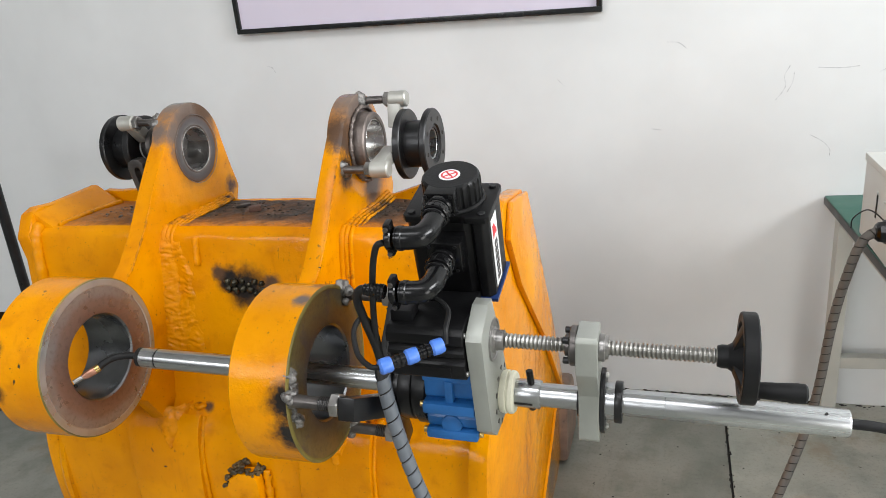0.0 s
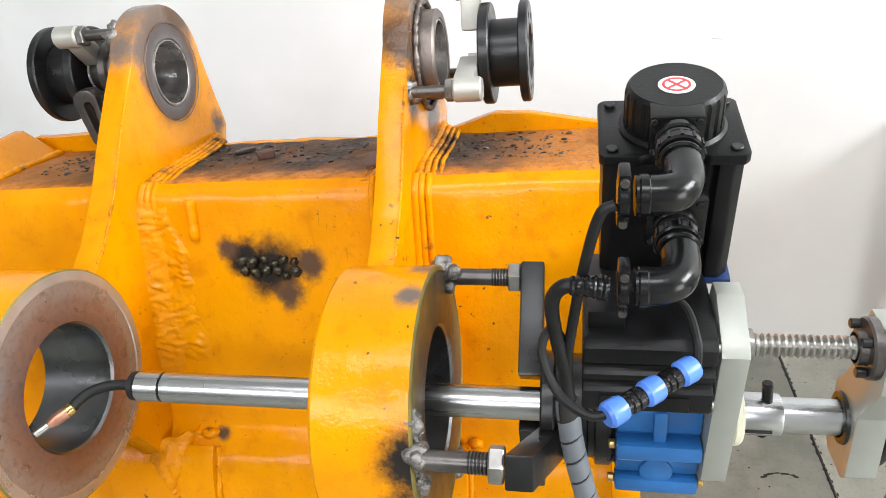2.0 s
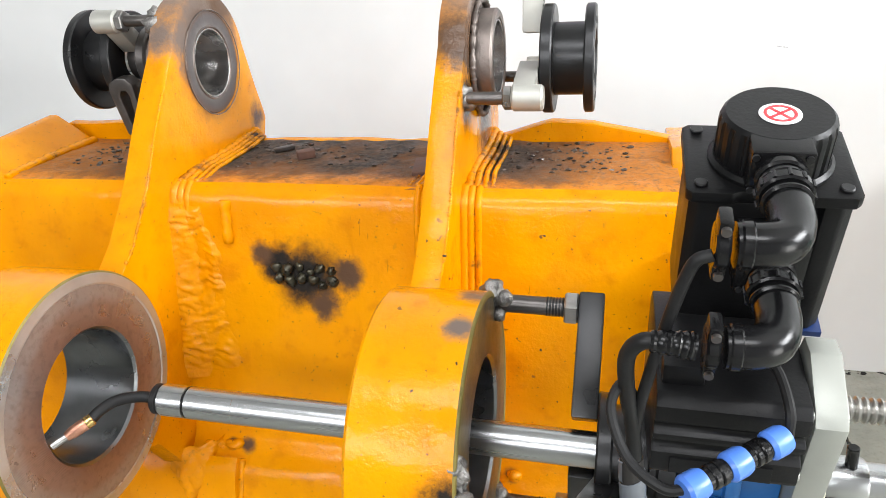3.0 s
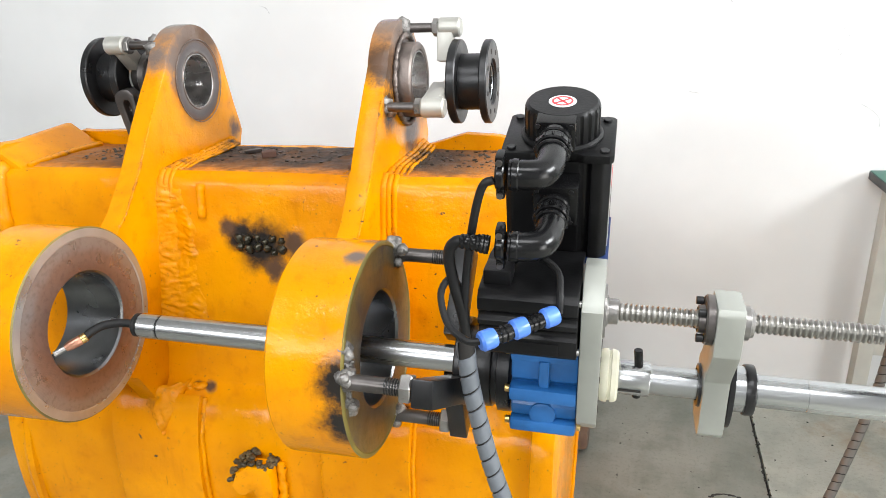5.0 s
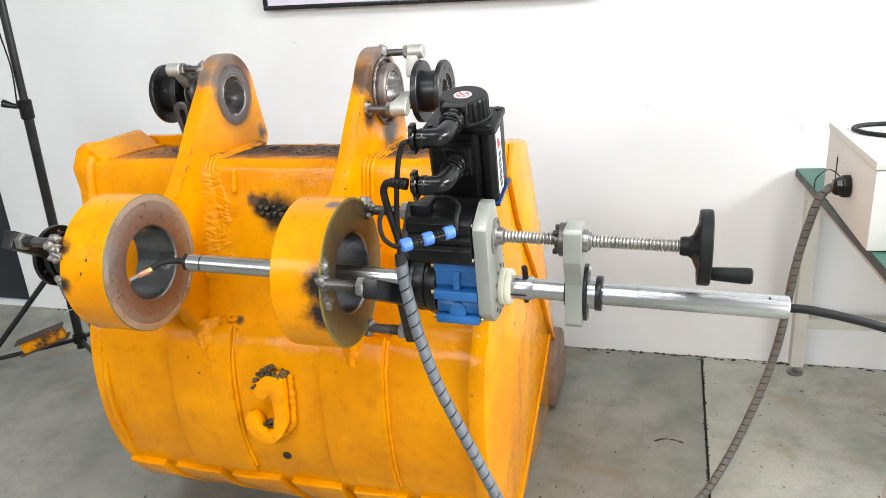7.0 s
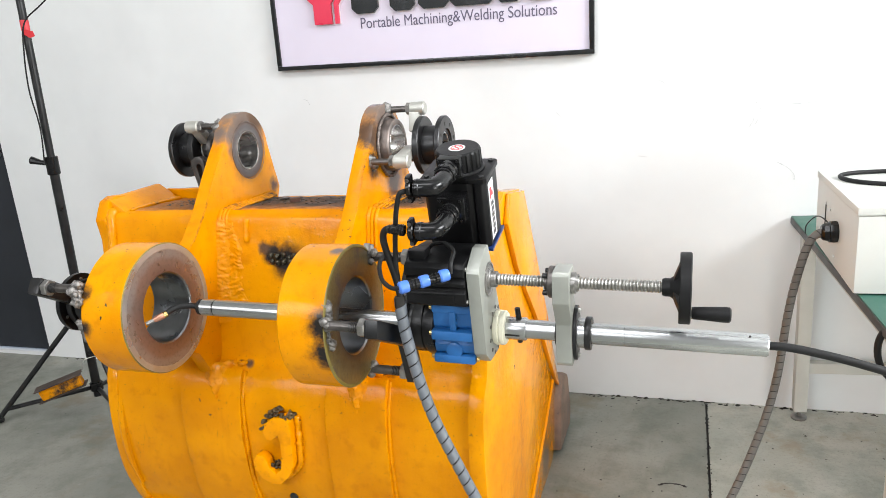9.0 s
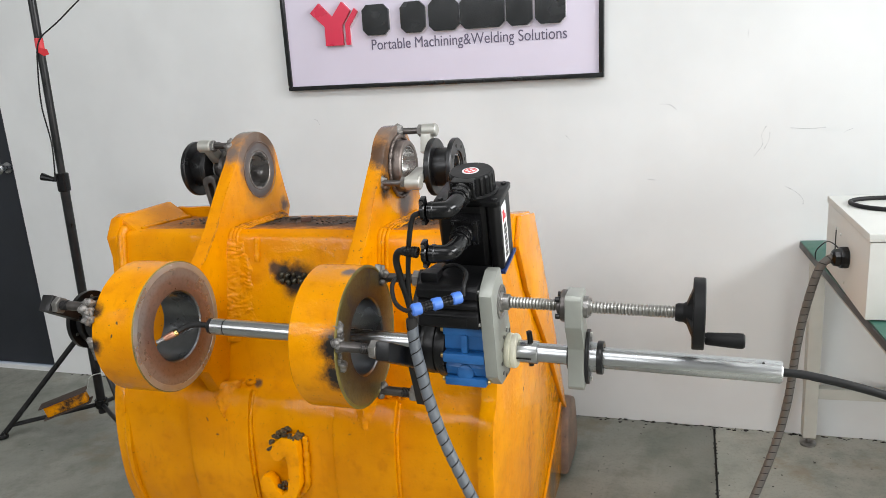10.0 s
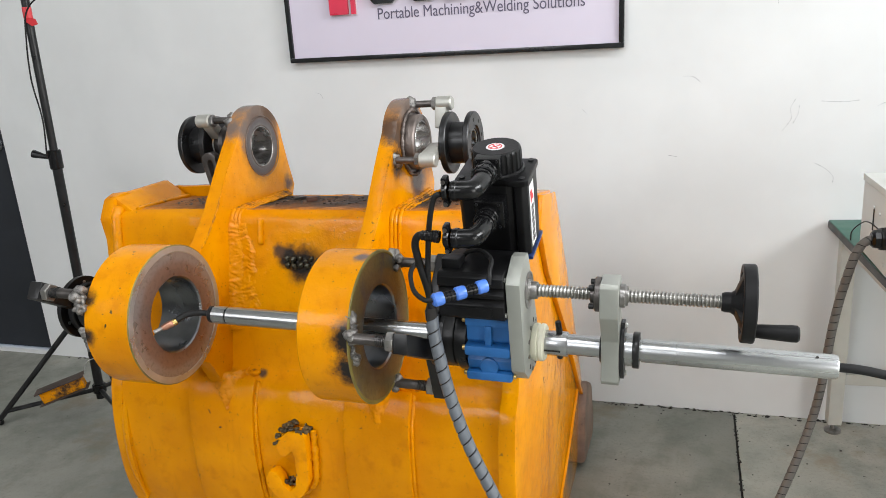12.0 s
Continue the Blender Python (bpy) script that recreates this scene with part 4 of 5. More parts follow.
def build_debris():
    """Loose scrap lying on the torsion tube."""
    def scrap(name, label, x, y, sx, sy, sz, turn, mat):
        ob = thing(name, label, "scrap metal", pose(x, y, 1.0695 - 0.016 * (y - 1.43) / 0.235 + 0.001, 0, 0, turn))
        part("piece", mesh(box, -sx / 2, sx / 2, -sy / 2, sy / 2, 0, sz), mat, ob, bevel=0.002)
    rust = surface("rusty_offcut", (0.14, 0.075, 0.055), 0.6, 0.4, 0.3, 40, 220, 0.3)
    scrap("metal_offcut", "flat brown steel offcut lying on the grimy top plate", -0.285, 1.51, 0.045, 0.06, 0.008, 8, rust)
    scrap("metal_chip", "small rusty red steel chip on the grimy top plate", -0.497, 1.56, 0.028, 0.018, 0.012, 30, rust)
    scrap("metal_strip", "short pale metal strip on the grimy top plate", -0.552, 1.60, 0.034, 0.012, 0.006, 40, DARK_STEEL)
    bm = bmesh.new()
    for _ in range(420):
        x = random.choice((random.uniform(-0.64, -0.26), random.uniform(-0.21, 0.0), random.uniform(-0.9, -0.7)))
        y = random.uniform(1.50, 1.655)
        blob(bm, (x, y, 1.0695 - 0.016 * (y - 1.43) / 0.235 + 0.001), random.choice((0.0010, 0.0013, 0.0018, 0.0026, 0.0034)), (1.5, 1, 0.6), 0.6, 1)
    tagged(part("grime_crumbs", bm, surface("cutting_crumbs", (0.09, 0.075, 0.065), 0.35, 0.7, 0.6, 40, 200, 0.4)), "dark metal crumbs and swarf on the bucket top", "swarf", kind="stuff")


build_debris()


# ---- the boring and welding machine ----
AXIS = pose(0, AX_Y, 0.887, 0, 1.45, 0)
machine = thing("line_boring_machine", "portable boring and welding machine mounted through the bucket bosses", "boring machine", AXIS)
SV, SW = -0.040, 0.118        # the feed screw beside and above the bar


def build_spider(owner, xa, xb, face, studs, ring_r=0.062, arm=0.168):
    """A three-armed black support with a stud and nut on each arm."""
    side = 1 if xb > xa else -1
    for v, w in studs:
        a = math.atan2(w, v)
        bm = bmesh.new()
        box(bm, min(xa, xb), max(xa, xb), 0.030, arm, -0.019, 0.019)
        for q in bm.verts:
            if q.co.y < 0.1:
                q.co.x += 0.030 if v < -0.1 and side > 0 else 0.0
        inner = [q for q in bm.verts if q.co.y < 0.1]
        bmesh.ops.transform(bm, matrix=Matrix.Rotation(a, 4, "X"), verts=bm.verts[:])
        if v < -0.1 and side > 0:
            bmesh.ops.translate(bm, vec=(0, 0, -0.034), verts=inner)
        part("arm", bm, BLACK_OXIDE, owner, "black steel arm", bevel=0.003)
        bm = bmesh.new()
        cyl(bm, (face, v, w), (xa - side * 0.016, v, w), 0.0105, None, 20, 0.001)
        s = part("stud", bm, DARK_STEEL, owner, "round steel stud")
        bm = bmesh.new()
        for k in range(6):
            x = xa - side * (0.017 + k * 0.0035)
            tube(bm, (x, v, w), (x - side * 0.002, v, w), 0.0114, 0.009, 20, 0.0005)
        part("thread", bm, BLACK_OXIDE, s)
        part("nut", mesh(hexnut, (xa - side * 0.016, v, w), (xa - side * 0.0005, v, w), 0.0195), NUT_STEEL, owner, "steel hex nut")
        bm = bmesh.new()
        for _ in range(7):
            blob(bm, (face - side * random.uniform(-0.008, 0.004), v + random.uniform(-0.012, 0.012), w + random.uniform(-0.012, 0.012)), random.uniform(0.006, 0.011), (1, 1, 1), 0.35)
        part("tack_weld", bm, WELD, s, "bright lumpy tack weld", angle=120)
    bm = bmesh.new()
    tube(bm, (xb, 0, 0), (xb + side * 0.016, 0, 0), ring_r, 0.024, 48, 0.002)
    part("hub_flange", bm, BLACK_OXIDE, owner)


def build_machine():
    # bar
    bm = bmesh.new()
    lathe(bm, (-0.545, 0, 0), (1, 0, 0), [(0, 0), (0, 0.0180), (0.002, 0.0195), (0.034, 0.0195), (0.0345, 0.018), (0.037, 0.018), (0.0375, 0.0195), (0.098, 0.0195), (0.0983, 0.0192), (0.0989, 0.0192), (0.0992, 0.0195), (0.850, 0.0195), (0.850, 0)], 56)
    part("bar", bm, STEEL, machine, "ground steel boring bar")
    bm = bmesh.new()
    part("gap_ring", mesh(tube, (-0.510, 0, 0), (-0.5085, 0, 0), 0.0192, 0.017, 48, 0.0004), RUBBER, machine)
    tube(bm, (-0.555, 0, 0), (-0.5455, 0, 0), 0.0185, 0.004, 40, 0.002)
    torch = part("torch_collar", bm, RUBBER, machine, "black rubber collar")
    line = smooth_line([(-0.552, 0.0, 0.0), (-0.575, -0.004, 0.003), (-0.598, -0.018, 0.004), (-0.610, -0.034, 0.000), (-0.614, -0.044, -0.004)], 8)
    part("torch_neck", mesh(sweep, line, 0.0068, 14), RUBBER, torch)
    a, b = Vector((-0.613, -0.043, -0.004)), Vector((-0.634, -0.070, -0.013))
    bm = bmesh.new()
    cyl(bm, a, a.lerp(b, 0.28), 0.0075, None, 20, 0.001)
    part("nozzle_nut", bm, BRASS, torch)
    bm = bmesh.new()
    lathe(bm, a.lerp(b, 0.26), b - a, [(0, 0), (0, 0.0078), (0.016, 0.0076), (0.024, 0.0055), (0.0255, 0.003), (0.0255, 0)], 22)
    part("nozzle", bm, COPPER, torch, "copper welding nozzle")
    part("contact_tip", mesh(sweep, [b.lerp(a, 0.25), b.lerp(a, -0.2), b.lerp(a, -0.45)], 0.0046, 10), NUT_STEEL, torch)
    # support on the near boss
    build_spider(machine, -0.059, -0.031, -0.150, [(0.107, 0.108), (-0.146, 0.041), (0.050, -0.145)])
    # bearing housing
    bm = bmesh.new()
    lathe(bm, (-0.015, 0, 0), (1, 0, 0), [(0, 0.02), (0, 0.050), (0.012, 0.050), (0.012, 0.058), (0.016, 0.060), (0.034, 0.060), (0.036, 0.057), (0.042, 0.057), (0.044, 0.064), (0.060, 0.064), (0.062, 0.061), (0.0645, 0.060), (0.0645, 0.02)], 56)
    part("bearing_housing", bm, BLACK_OXIDE, machine)
    # blue gearbox casting
    bm = bmesh.new()
    prism(bm, [(-0.052, -0.048), (-0.030, -0.062), (0.045, -0.062), (0.058, -0.048), (0.058, 0.045), (0.045, 0.056), (-0.040, 0.056), (-0.056, 0.040), (-0.056, 0.010), (-0.050, 0.004), (-0.050, -0.022), (-0.056, -0.030)], "x", 0.050, 0.1355)
    bmesh.ops.translate(bm, vec=(0, -0.012, 0.014), verts=bm.verts[:])
    g = part("gearbox", bm, BLUE, machine, "blue painted cast gearbox", bevel=0.004)
    for (v0, v1, w0, w1) in ((-0.084, -0.055, -0.002, 0.018), (-0.074, -0.050, -0.055, -0.037), (-0.074, -0.052, 0.052, 0.070), (0.03, 0.050, -0.060, -0.042), (0.03, 0.050, 0.052, 0.070)):
        part("lug", mesh(box, 0.049, 0.1358, v0, v1, w0, w1), BLUE, g, bevel=0.005)
        for x0, x1 in ((0.042, 0.0488), (0.1362, 0.142)):
            bm = bmesh.new()
            cyl(bm, (x0, (v0 + v1) / 2, (w0 + w1) / 2), (x1, (v0 + v1) / 2, (w0 + w1) / 2), 0.0052, None, 14, 0.001)
            part("bolt", bm, BRASS, g, "yellow zinc bolt")
    bm = bmesh.new()
    lathe(bm, (0.092, -0.062, -0.028), (0, -1, 0), [(0, 0), (0, 0.018), (0.008, 0.017), (0.010, 0.013), (0.0102, 0.0)], 28)
    part("cover", bm, BLUE, g)
    part("rib", mesh(box, 0.086, 0.100, -0.0765, -0.055, 0.016, 0.056), BLUE, g, bevel=0.004)
    # black feed housing above it
    bm = bmesh.new()
    prism(bm, [(-0.104, 0.080), (-0.110, 0.086), (-0.112, 0.108), (-0.105, 0.113), (-0.106, 0.119), (-0.114, 0.123), (-0.115, 0.130), (-0.109, 0.134), (-0.110, 0.140), (-0.117, 0.144), (-0.117, 0.160), (-0.108, 0.168), (-0.030, 0.180), (0.05, 0.172), (0.06, 0.160), (0.06, 0.060), (0.05, 0.052)], "x", 0.014, 0.1335)
    f = part("feed_housing", bm, BLACK_PAINT, machine, "black finned feed housing", bevel=0.003)
    part("top_lug", mesh(box, 0.018, 0.052, -0.098, -0.062, 0.168, 0.188), BLACK_PAINT, f, bevel=0.003)
    part("pad", mesh(box, 0.030, 0.112, -0.1135, -0.1080, 0.088, 0.104), BLACK_PAINT, f, bevel=0.001)
    for v, w in ((-0.102, 0.090), (-0.104, 0.156), (0.05, 0.160)):
        bm = bmesh.new()
        cyl(bm, (0.130, v, w), (0.1357, v, w), 0.004, None, 12)
        part("screw_head", bm, PALE_METAL, f)
    # grey end plate
    outline = [(-0.060, 0.187), (-0.036, 0.187), (0.004, 0.108), (0.028, 0.055), (0.050, 0.000), (0.048, -0.034), (0.022, -0.058), (-0.046, -0.056), (-0.078, -0.028), (-0.112, 0.150), (-0.105, 0.160)]
    p = part("end_plate", mesh(prism, outline, "x", 0.1362, 0.1615, [circle(0, 0, 0.03, 32)]), ALU, machine, "grey anodised end plate", bevel=0.002)
    for k in range(10):
        t = radians(20 + k * 34)
        v, w = 0.0440 * math.cos(t), 0.0480 * math.sin(t) - 0.004
        bm = bmesh.new()
        cyl(bm, (0.1612, v, w), (0.1626, v, w), 0.0042, None, 14)
        part("screw_head", bm, DARK_STEEL, p)
    bm = bmesh.new()
    lathe(bm, (0.1615, SV, SW), (1, 0, 0), [(0, 0.010), (0, 0.034), (0.003, 0.034), (0.003, 0.030), (0.0015, 0.029), (0.0015, 0.021), (0.004, 0.020), (0.006, 0.0165), (0.017, 0.0160), (0.018, 0.014), (0.018, 0.009)], 40)
    part("screw_bearing", bm, NUT_STEEL, p, "round steel screw bearing")
    # nylon ring and clamp collar
    bm = bmesh.new()
    lathe(bm, (0.162, 0, 0), (1, 0, 0), [(0, 0.022), (0, 0.034), (0.005, 0.036), (0.010, 0.036), (0.011, 0.0335), (0.014, 0.0335), (0.015, 0.036), (0.021, 0.0352), (0.024, 0.032), (0.024, 0.022)], 56)
    part("guide_ring", bm, NYLON, machine, "ivory nylon guide ring")
    bm = bmesh.new()
    lathe(bm, (0.18, 0, 0), (1, 0, 0), [(0, 0.0195), (0, 0.0225), (0.002, 0.0235), (0.045, 0.0235), (0.047, 0.0225), (0.047, 0.0195)], 48)
    c = part("clamp_collar", bm, STEEL, machine, "polished slotted clamp collar")
    part("slot", mesh(box, 0.183, 0.216, -0.0242, -0.0225, -0.0075, -0.0045), GROOVE, c)
    bm = bmesh.new()
    cyl(bm, (0.212, -0.004, 0.020), (0.209, -0.006, 0.047), 0.0058, None, 14, 0.001)
    part("clamp_screw", bm, PLASTIC, c, "black clamp screw")
    part("clamp_screw", mesh(cyl, (0.212, 0.0, -0.030), (0.212, 0.0, -0.020), 0.0055, None, 14, 0.001), PLASTIC, c)
    # tail tube
    bm = bmesh.new()
    lathe(bm, (0.30, 0, 0), (1, 0, 0), [(0, 0.0195), (0.06, 0.0195), (0.0602, 0.0212), (0.1195, 0.0212), (0.120, 0.0207), (0.1206, 0.0207), (0.121, 0.0212), (0.375, 0.0212), (0.378, 0.0195), (0.378, 0.0)], 56)
    part("tail_tube", bm, STEEL, machine, "polished steel tail tube")
    bm = bmesh.new()
    cyl(bm, (0.645, -0.010, 0.0190), (0.6448, -0.0105, 0.0200), 0.0022, None, 12)
    part("set_screw", bm, GROOVE, machine)
    # feed screw
    bm = bmesh.new()
    prof, x, pitch = [(0, 0.0), (0, 0.0095)], 0.0, 0.0064
    while x < 0.336:
        prof += [(x + 0.0006, 0.0092), (x + 0.0016, 0.0104), (x + 0.0028, 0.0117), (x + 0.0044, 0.0117), (x + 0.0056, 0.0104)]
        x += pitch
    prof += [(0.345, 0.0100), (0.345, 0)]
    lathe(bm, (0.160, SV, SW), (1, 0, 0), prof, 28)
    part("feed_screw", bm, surface("screw_steel", (0.40, 0.39, 0.37), 0.34, 1.0, 0.05, 20, 200, 0.01), machine, "bright threaded feed screw")
    # grey traveller block
    outline = [(-0.068, 0.147), (-0.014, 0.147), (-0.007, 0.130), (-0.006, 0.085), (0.016, 0.048), (0.034, 0.028), (0.034, -0.052), (0.022, -0.062), (-0.026, -0.062), (-0.036, -0.052), (-0.036, 0.028), (-0.048, 0.048), (-0.073, 0.085), (-0.073, 0.140)]
    b = part("traveller", mesh(prism, outline, "x", 0.291, 0.323), ALU, machine, "grey traveller block joining screw and bar", bevel=0.0025)
    bm = bmesh.new()
    lathe(bm, (0.2905, SV, SW), (-1, 0, 0), [(0, 0.015), (0, 0.031), (0.008, 0.031), (0.010, 0.029), (0.010, 0.018), (0.017, 0.017), (0.018, 0.015)], 40)
    n = part("screw_nut", bm, DARK_STEEL, b, "dark flanged screw nut")
    for k in range(4):
        t = radians(45 + 90 * k)
        bm = bmesh.new()
        cyl(bm, (0.2800, SV + 0.024 * math.cos(t), SW + 0.024 * math.sin(t)), (0.271, SV + 0.024 * math.cos(t), SW + 0.024 * math.sin(t)), 0.0052, None, 14, 0.0008)
        part("cap_screw", bm, BLACK_OXIDE, n)
    bm = bmesh.new()
    lathe(bm, (0.3235, SV, SW), (1, 0, 0), [(0, 0.014), (0, 0.021), (0.008, 0.021), (0.009, 0.018), (0.013, 0.017), (0.013, 0.014)], 36)
    part("nut_collar", bm, NUT_STEEL, b)
    oval = [(0.036 * math.cos(t), 0.057 * math.sin(t) if abs(math.sin(t)) < 0.97 else 0.055 * math.copysign(1, math.sin(t))) for t in (2 * math.pi * k / 48 for k in range(48))]
    bm = mesh(prism, oval, "x", 0.3235, 0.3305, [circle(0, 0, 0.022, 32)])
    fl = part("oval_flange", bm, BLACK_OXIDE, b, "black oval bearing flange", bevel=0.001)
    for w in (-0.047, 0.047):
        bm = bmesh.new()
        lathe(bm, (0.3306, 0, w), (1, 0, 0), [(0, 0), (0, 0.0052), (0.003, 0.0048), (0.0045, 0.003), (0.0045, 0)], 16)
        part("button_screw", bm, PALE_METAL, fl)
    bm = bmesh.new()
    lathe(bm, (0.3306, 0, 0), (1, 0, 0), [(0, 0.0213), (0, 0.030), (0.014, 0.030), (0.014, 0.0213)], 44)
    part("bearing_ring", bm, STEEL, b, "bright steel bearing ring")
    bm = bmesh.new()
    lathe(bm, (0.3448, 0, 0), (1, 0, 0), [(0, 0.0214), (0, 0.0325), (0.002, 0.0335), (0.010, 0.0335), (0.012, 0.0325), (0.012, 0.0214)], 44)
    part("lock_ring", bm, BLACK_OXIDE, b, "black lock ring")
    bm = bmesh.new()
    lathe(bm, (0.2905, 0, 0), (-1, 0, 0), [(0, 0.0215), (0, 0.029), (0.003, 0.028), (0.004, 0.0235), (0.004, 0.0215)], 40)
    part("bearing_seal", bm, BLACK_OXIDE, b)
    # handwheel
    bm = bmesh.new()
    lathe(bm, (0.488, SV, SW), (1, 0, 0), [(0, 0.0), (0, 0.015), (0.006, 0.017), (0.014, 0.017), (0.034, 0.030), (0.038, 0.024), (0.038, 0.0)], 40)
    hw = part("handwheel", bm, WHEEL_PLASTIC, machine, "black plastic handwheel with a crank grip")
    bm = bmesh.new()
    lathe(bm, (0.488, SV, SW), (1, 0, 0), [(0.030, 0.052), (0.030, 0.0640), (0.032, 0.0655), (0.049, 0.0655), (0.051, 0.0640), (0.051, 0.054), (0.047, 0.052), (0.030, 0.052)], 64)
    part("rim", bm, WHEEL_PLASTIC, hw)
    for k in range(3):
        t = radians(95 + 120 * k)
        c, d = math.cos(t), math.sin(t)
        bm = bmesh.new()
        prism(bm, [(0.506, 0.014), (0.520, 0.054), (0.534, 0.054), (0.524, 0.012)], "y", -0.011, 0.011)
        for v in bm.verts:
            q, w = v.co.y, v.co.z
            v.co.y, v.co.z = SV + w * c - q * d, SW + w * d + q * c
        part("spoke", bm, WHEEL_PLASTIC, hw, bevel=0.002)
    bm = bmesh.new()
    cyl(bm, (0.530, SV - 0.014, SW - 0.042), (0.546, SV - 0.014, SW - 0.042), 0.006, None, 16)
    part("spindle", bm, STEEL, hw)
    bm = bmesh.new()
    lathe(bm, (0.5405, SV - 0.014, SW - 0.042), (1, 0, 0), [(0, 0), (0, 0.0105), (0.004, 0.0115), (0.03, 0.0128), (0.055, 0.0142), (0.064, 0.0138), (0.067, 0.011), (0.067, 0)], 28)
    part("crank_grip", bm, WHEEL_PLASTIC, hw, "black ribbed crank grip")


def build_motor():
    mx, mv = 0.093, 0.022
    bm = bmesh.new()
    prism(bm, [(0.028, -0.020), (0.036, -0.027), (0.118, -0.027), (0.124, -0.019), (0.129, -0.019), (0.132, -0.026), (0.146, -0.026), (0.155, -0.018), (0.155, 0.062), (0.144, 0.072), (0.040, 0.072), (0.028, 0.060)], "z", 0.182, 0.322)
    mo = part("motor", bm, BLACK_PAINT, machine, "black servo motor with connector elbows", bevel=0.003)
    part("motor_gasket", mesh(box, 0.060, 0.1585, -0.028, 0.074, 0.1755, 0.1815), BLUE_DARK, mo, "dark blue gasket plate")
    # flange plate at the upper end, with corner screws
    bm = mesh(prism, [(0.024, -0.025), (0.029, -0.031), (0.060, -0.031), (0.066, -0.027), (0.116, -0.027), (0.122, -0.031), (0.153, -0.031), (0.158, -0.025), (0.158, 0.069), (0.153, 0.075), (0.029, 0.075), (0.024, 0.069)], "z", 0.3222, 0.333)
    fl = part("motor_flange", bm, BLACK_PAINT, mo, bevel=0.002)
    for x, v in ((0.036, -0.019), (0.146, -0.019), (0.146, 0.063), (0.036, 0.063)):
        bm = bmesh.new()
        cyl(bm, (x, v, 0.3332), (x, v, 0.3362), 0.0056, None, 14, 0.0008)
        part("cap_screw", bm, BLACK_OXIDE, fl)
    bm = bmesh.new()
    lathe(bm, (mx, mv, 0.3332), (0, 0, 1), [(0, 0), (0, 0.050), (0.003, 0.050), (0.006, 0.047), (0.006, 0)], 56)
    part("cap_base", bm, BLACK_PAINT, fl)
    # ribbed cap
    bm = bmesh.new()
    seg = 144
    rings = []
    for z, k in ((0.339, 1.0), (0.370, 1.0), (0.375, 0.965), (0.378, 0.90)):
        ring = []
        for i in range(seg):
            t = 2 * math.pi * i / seg
            groove = 0.0022 if (math.sin(t * 24) > 0.75 and z < 0.373) else 0.0
            r = (0.0455 - groove) * k
            ring.append(bm.verts.new((mx + r * math.cos(t), mv + r * math.sin(t), z)))
        rings.append(ring)
    for a, b in zip(rings, rings[1:]):
        for i in range(seg):
            j = (i + 1) % seg
            bm.faces.new((a[i], a[j], b[j], b[i]))
    bm.faces.new(rings[-1])
    bm.faces.new(rings[0][::-1])
    cap = part("cap", bm, BLACK_PAINT, mo, "round ribbed encoder cap")
    bm = bmesh.new()
    lathe(bm, (mx, mv - 0.004, 0.3782), (0, 0, 1), [(0, 0), (0, 0.0165), (0.0006, 0.0165), (0.0006, 0)], 36)
    part("sticker", bm, WHITE_STICKER, cap, "round white warning sticker")
    bm = bmesh.new()
    tube(bm, (mx, mv - 0.004, 0.3789), (mx, mv - 0.004, 0.3794), 0.0128, 0.0104, 32, 0.0001)
    for ang in (40, 130):
        c, s = math.cos(radians(ang)), math.sin(radians(ang))
        bm2 = bmesh.new()
        box(bm2, -0.0115, 0.0115, -0.0013, 0.0013, 0.3789, 0.3793)
        bmesh.ops.transform(bm2, matrix=pose(mx, mv - 0.004, 0, 0, 0, ang), verts=bm2.verts[:])
        me = bpy.data.meshes.new("tmp")
        bm2.to_mesh(me)
        bm2.free()
        bm.from_mesh(me)
        bpy.data.meshes.remove(me)
    part("warning_mark", bm, RED, cap, "red prohibition mark")
    # maker's strip on the outer face: plain shapes
    st = part("maker_strip", mesh(box, 0.1552, 0.1560, -0.010, 0.026, 0.192, 0.314), WHITE_STICKER, mo, "white maker's strip")
    bm = bmesh.new()
    prism(bm, [(-0.004, 0.302), (0.006, 0.302), (0.011, 0.293), (0.018, 0.288), (0.018, 0.280), (0.006, 0.283), (-0.004, 0.278)], "x", 0.1561, 0.1566)
    part("emblem", bm, RED, st)
    for k in range(6):
        w = 0.262 - k * 0.0125
        part("block", mesh(box, 0.1561, 0.1566, -0.001, 0.017, w, w + 0.0095), SIGN_BLACK, st)
    # connector elbows
    for (sx, sv, sw), (ex, ev, ew), square in (((0.090, -0.038, 0.357), (0.050, 0, 0), False), ((0.092, -0.064, 0.282), (0.052, 0, 0), True)):
        if square:
            bm = mesh(box, sx - 0.025, sx + 0.028, -0.064, -0.0262, sw - 0.026, sw + 0.026)
        else:
            bm = mesh(box, sx - 0.023, sx + 0.023, -0.038, 0.015, 0.3395, 0.3775)
        cb = part("connector_block", bm, PLASTIC, mo, bevel=0.003)
        for dx in (-0.020, 0.018 if not square else 0.020):
            for dz in (-0.014, 0.016) if not square else (-0.021, 0.021):
                bm = bmesh.new()
                y = -0.0381 if not square else -0.0641
                cyl(bm, (sx + dx, y, sw + dz), (sx + dx, y - 0.002, sw + dz), 0.0028, None, 10)
                part("screw_head", bm, BLACK_OXIDE, cb)
        v0 = -0.036 if not square else -0.062
        line = smooth_line([(sx, v0, sw), (sx, v0 - 0.020, sw), (sx + 0.001, v0 - 0.040, sw - 0.001), (sx, v0 - 0.062, sw - 0.001), (sx - 0.007, v0 - 0.080, sw - 0.001), (sx - 0.022, v0 - 0.087, sw), (ex, v0 - 0.088, sw)], 9)
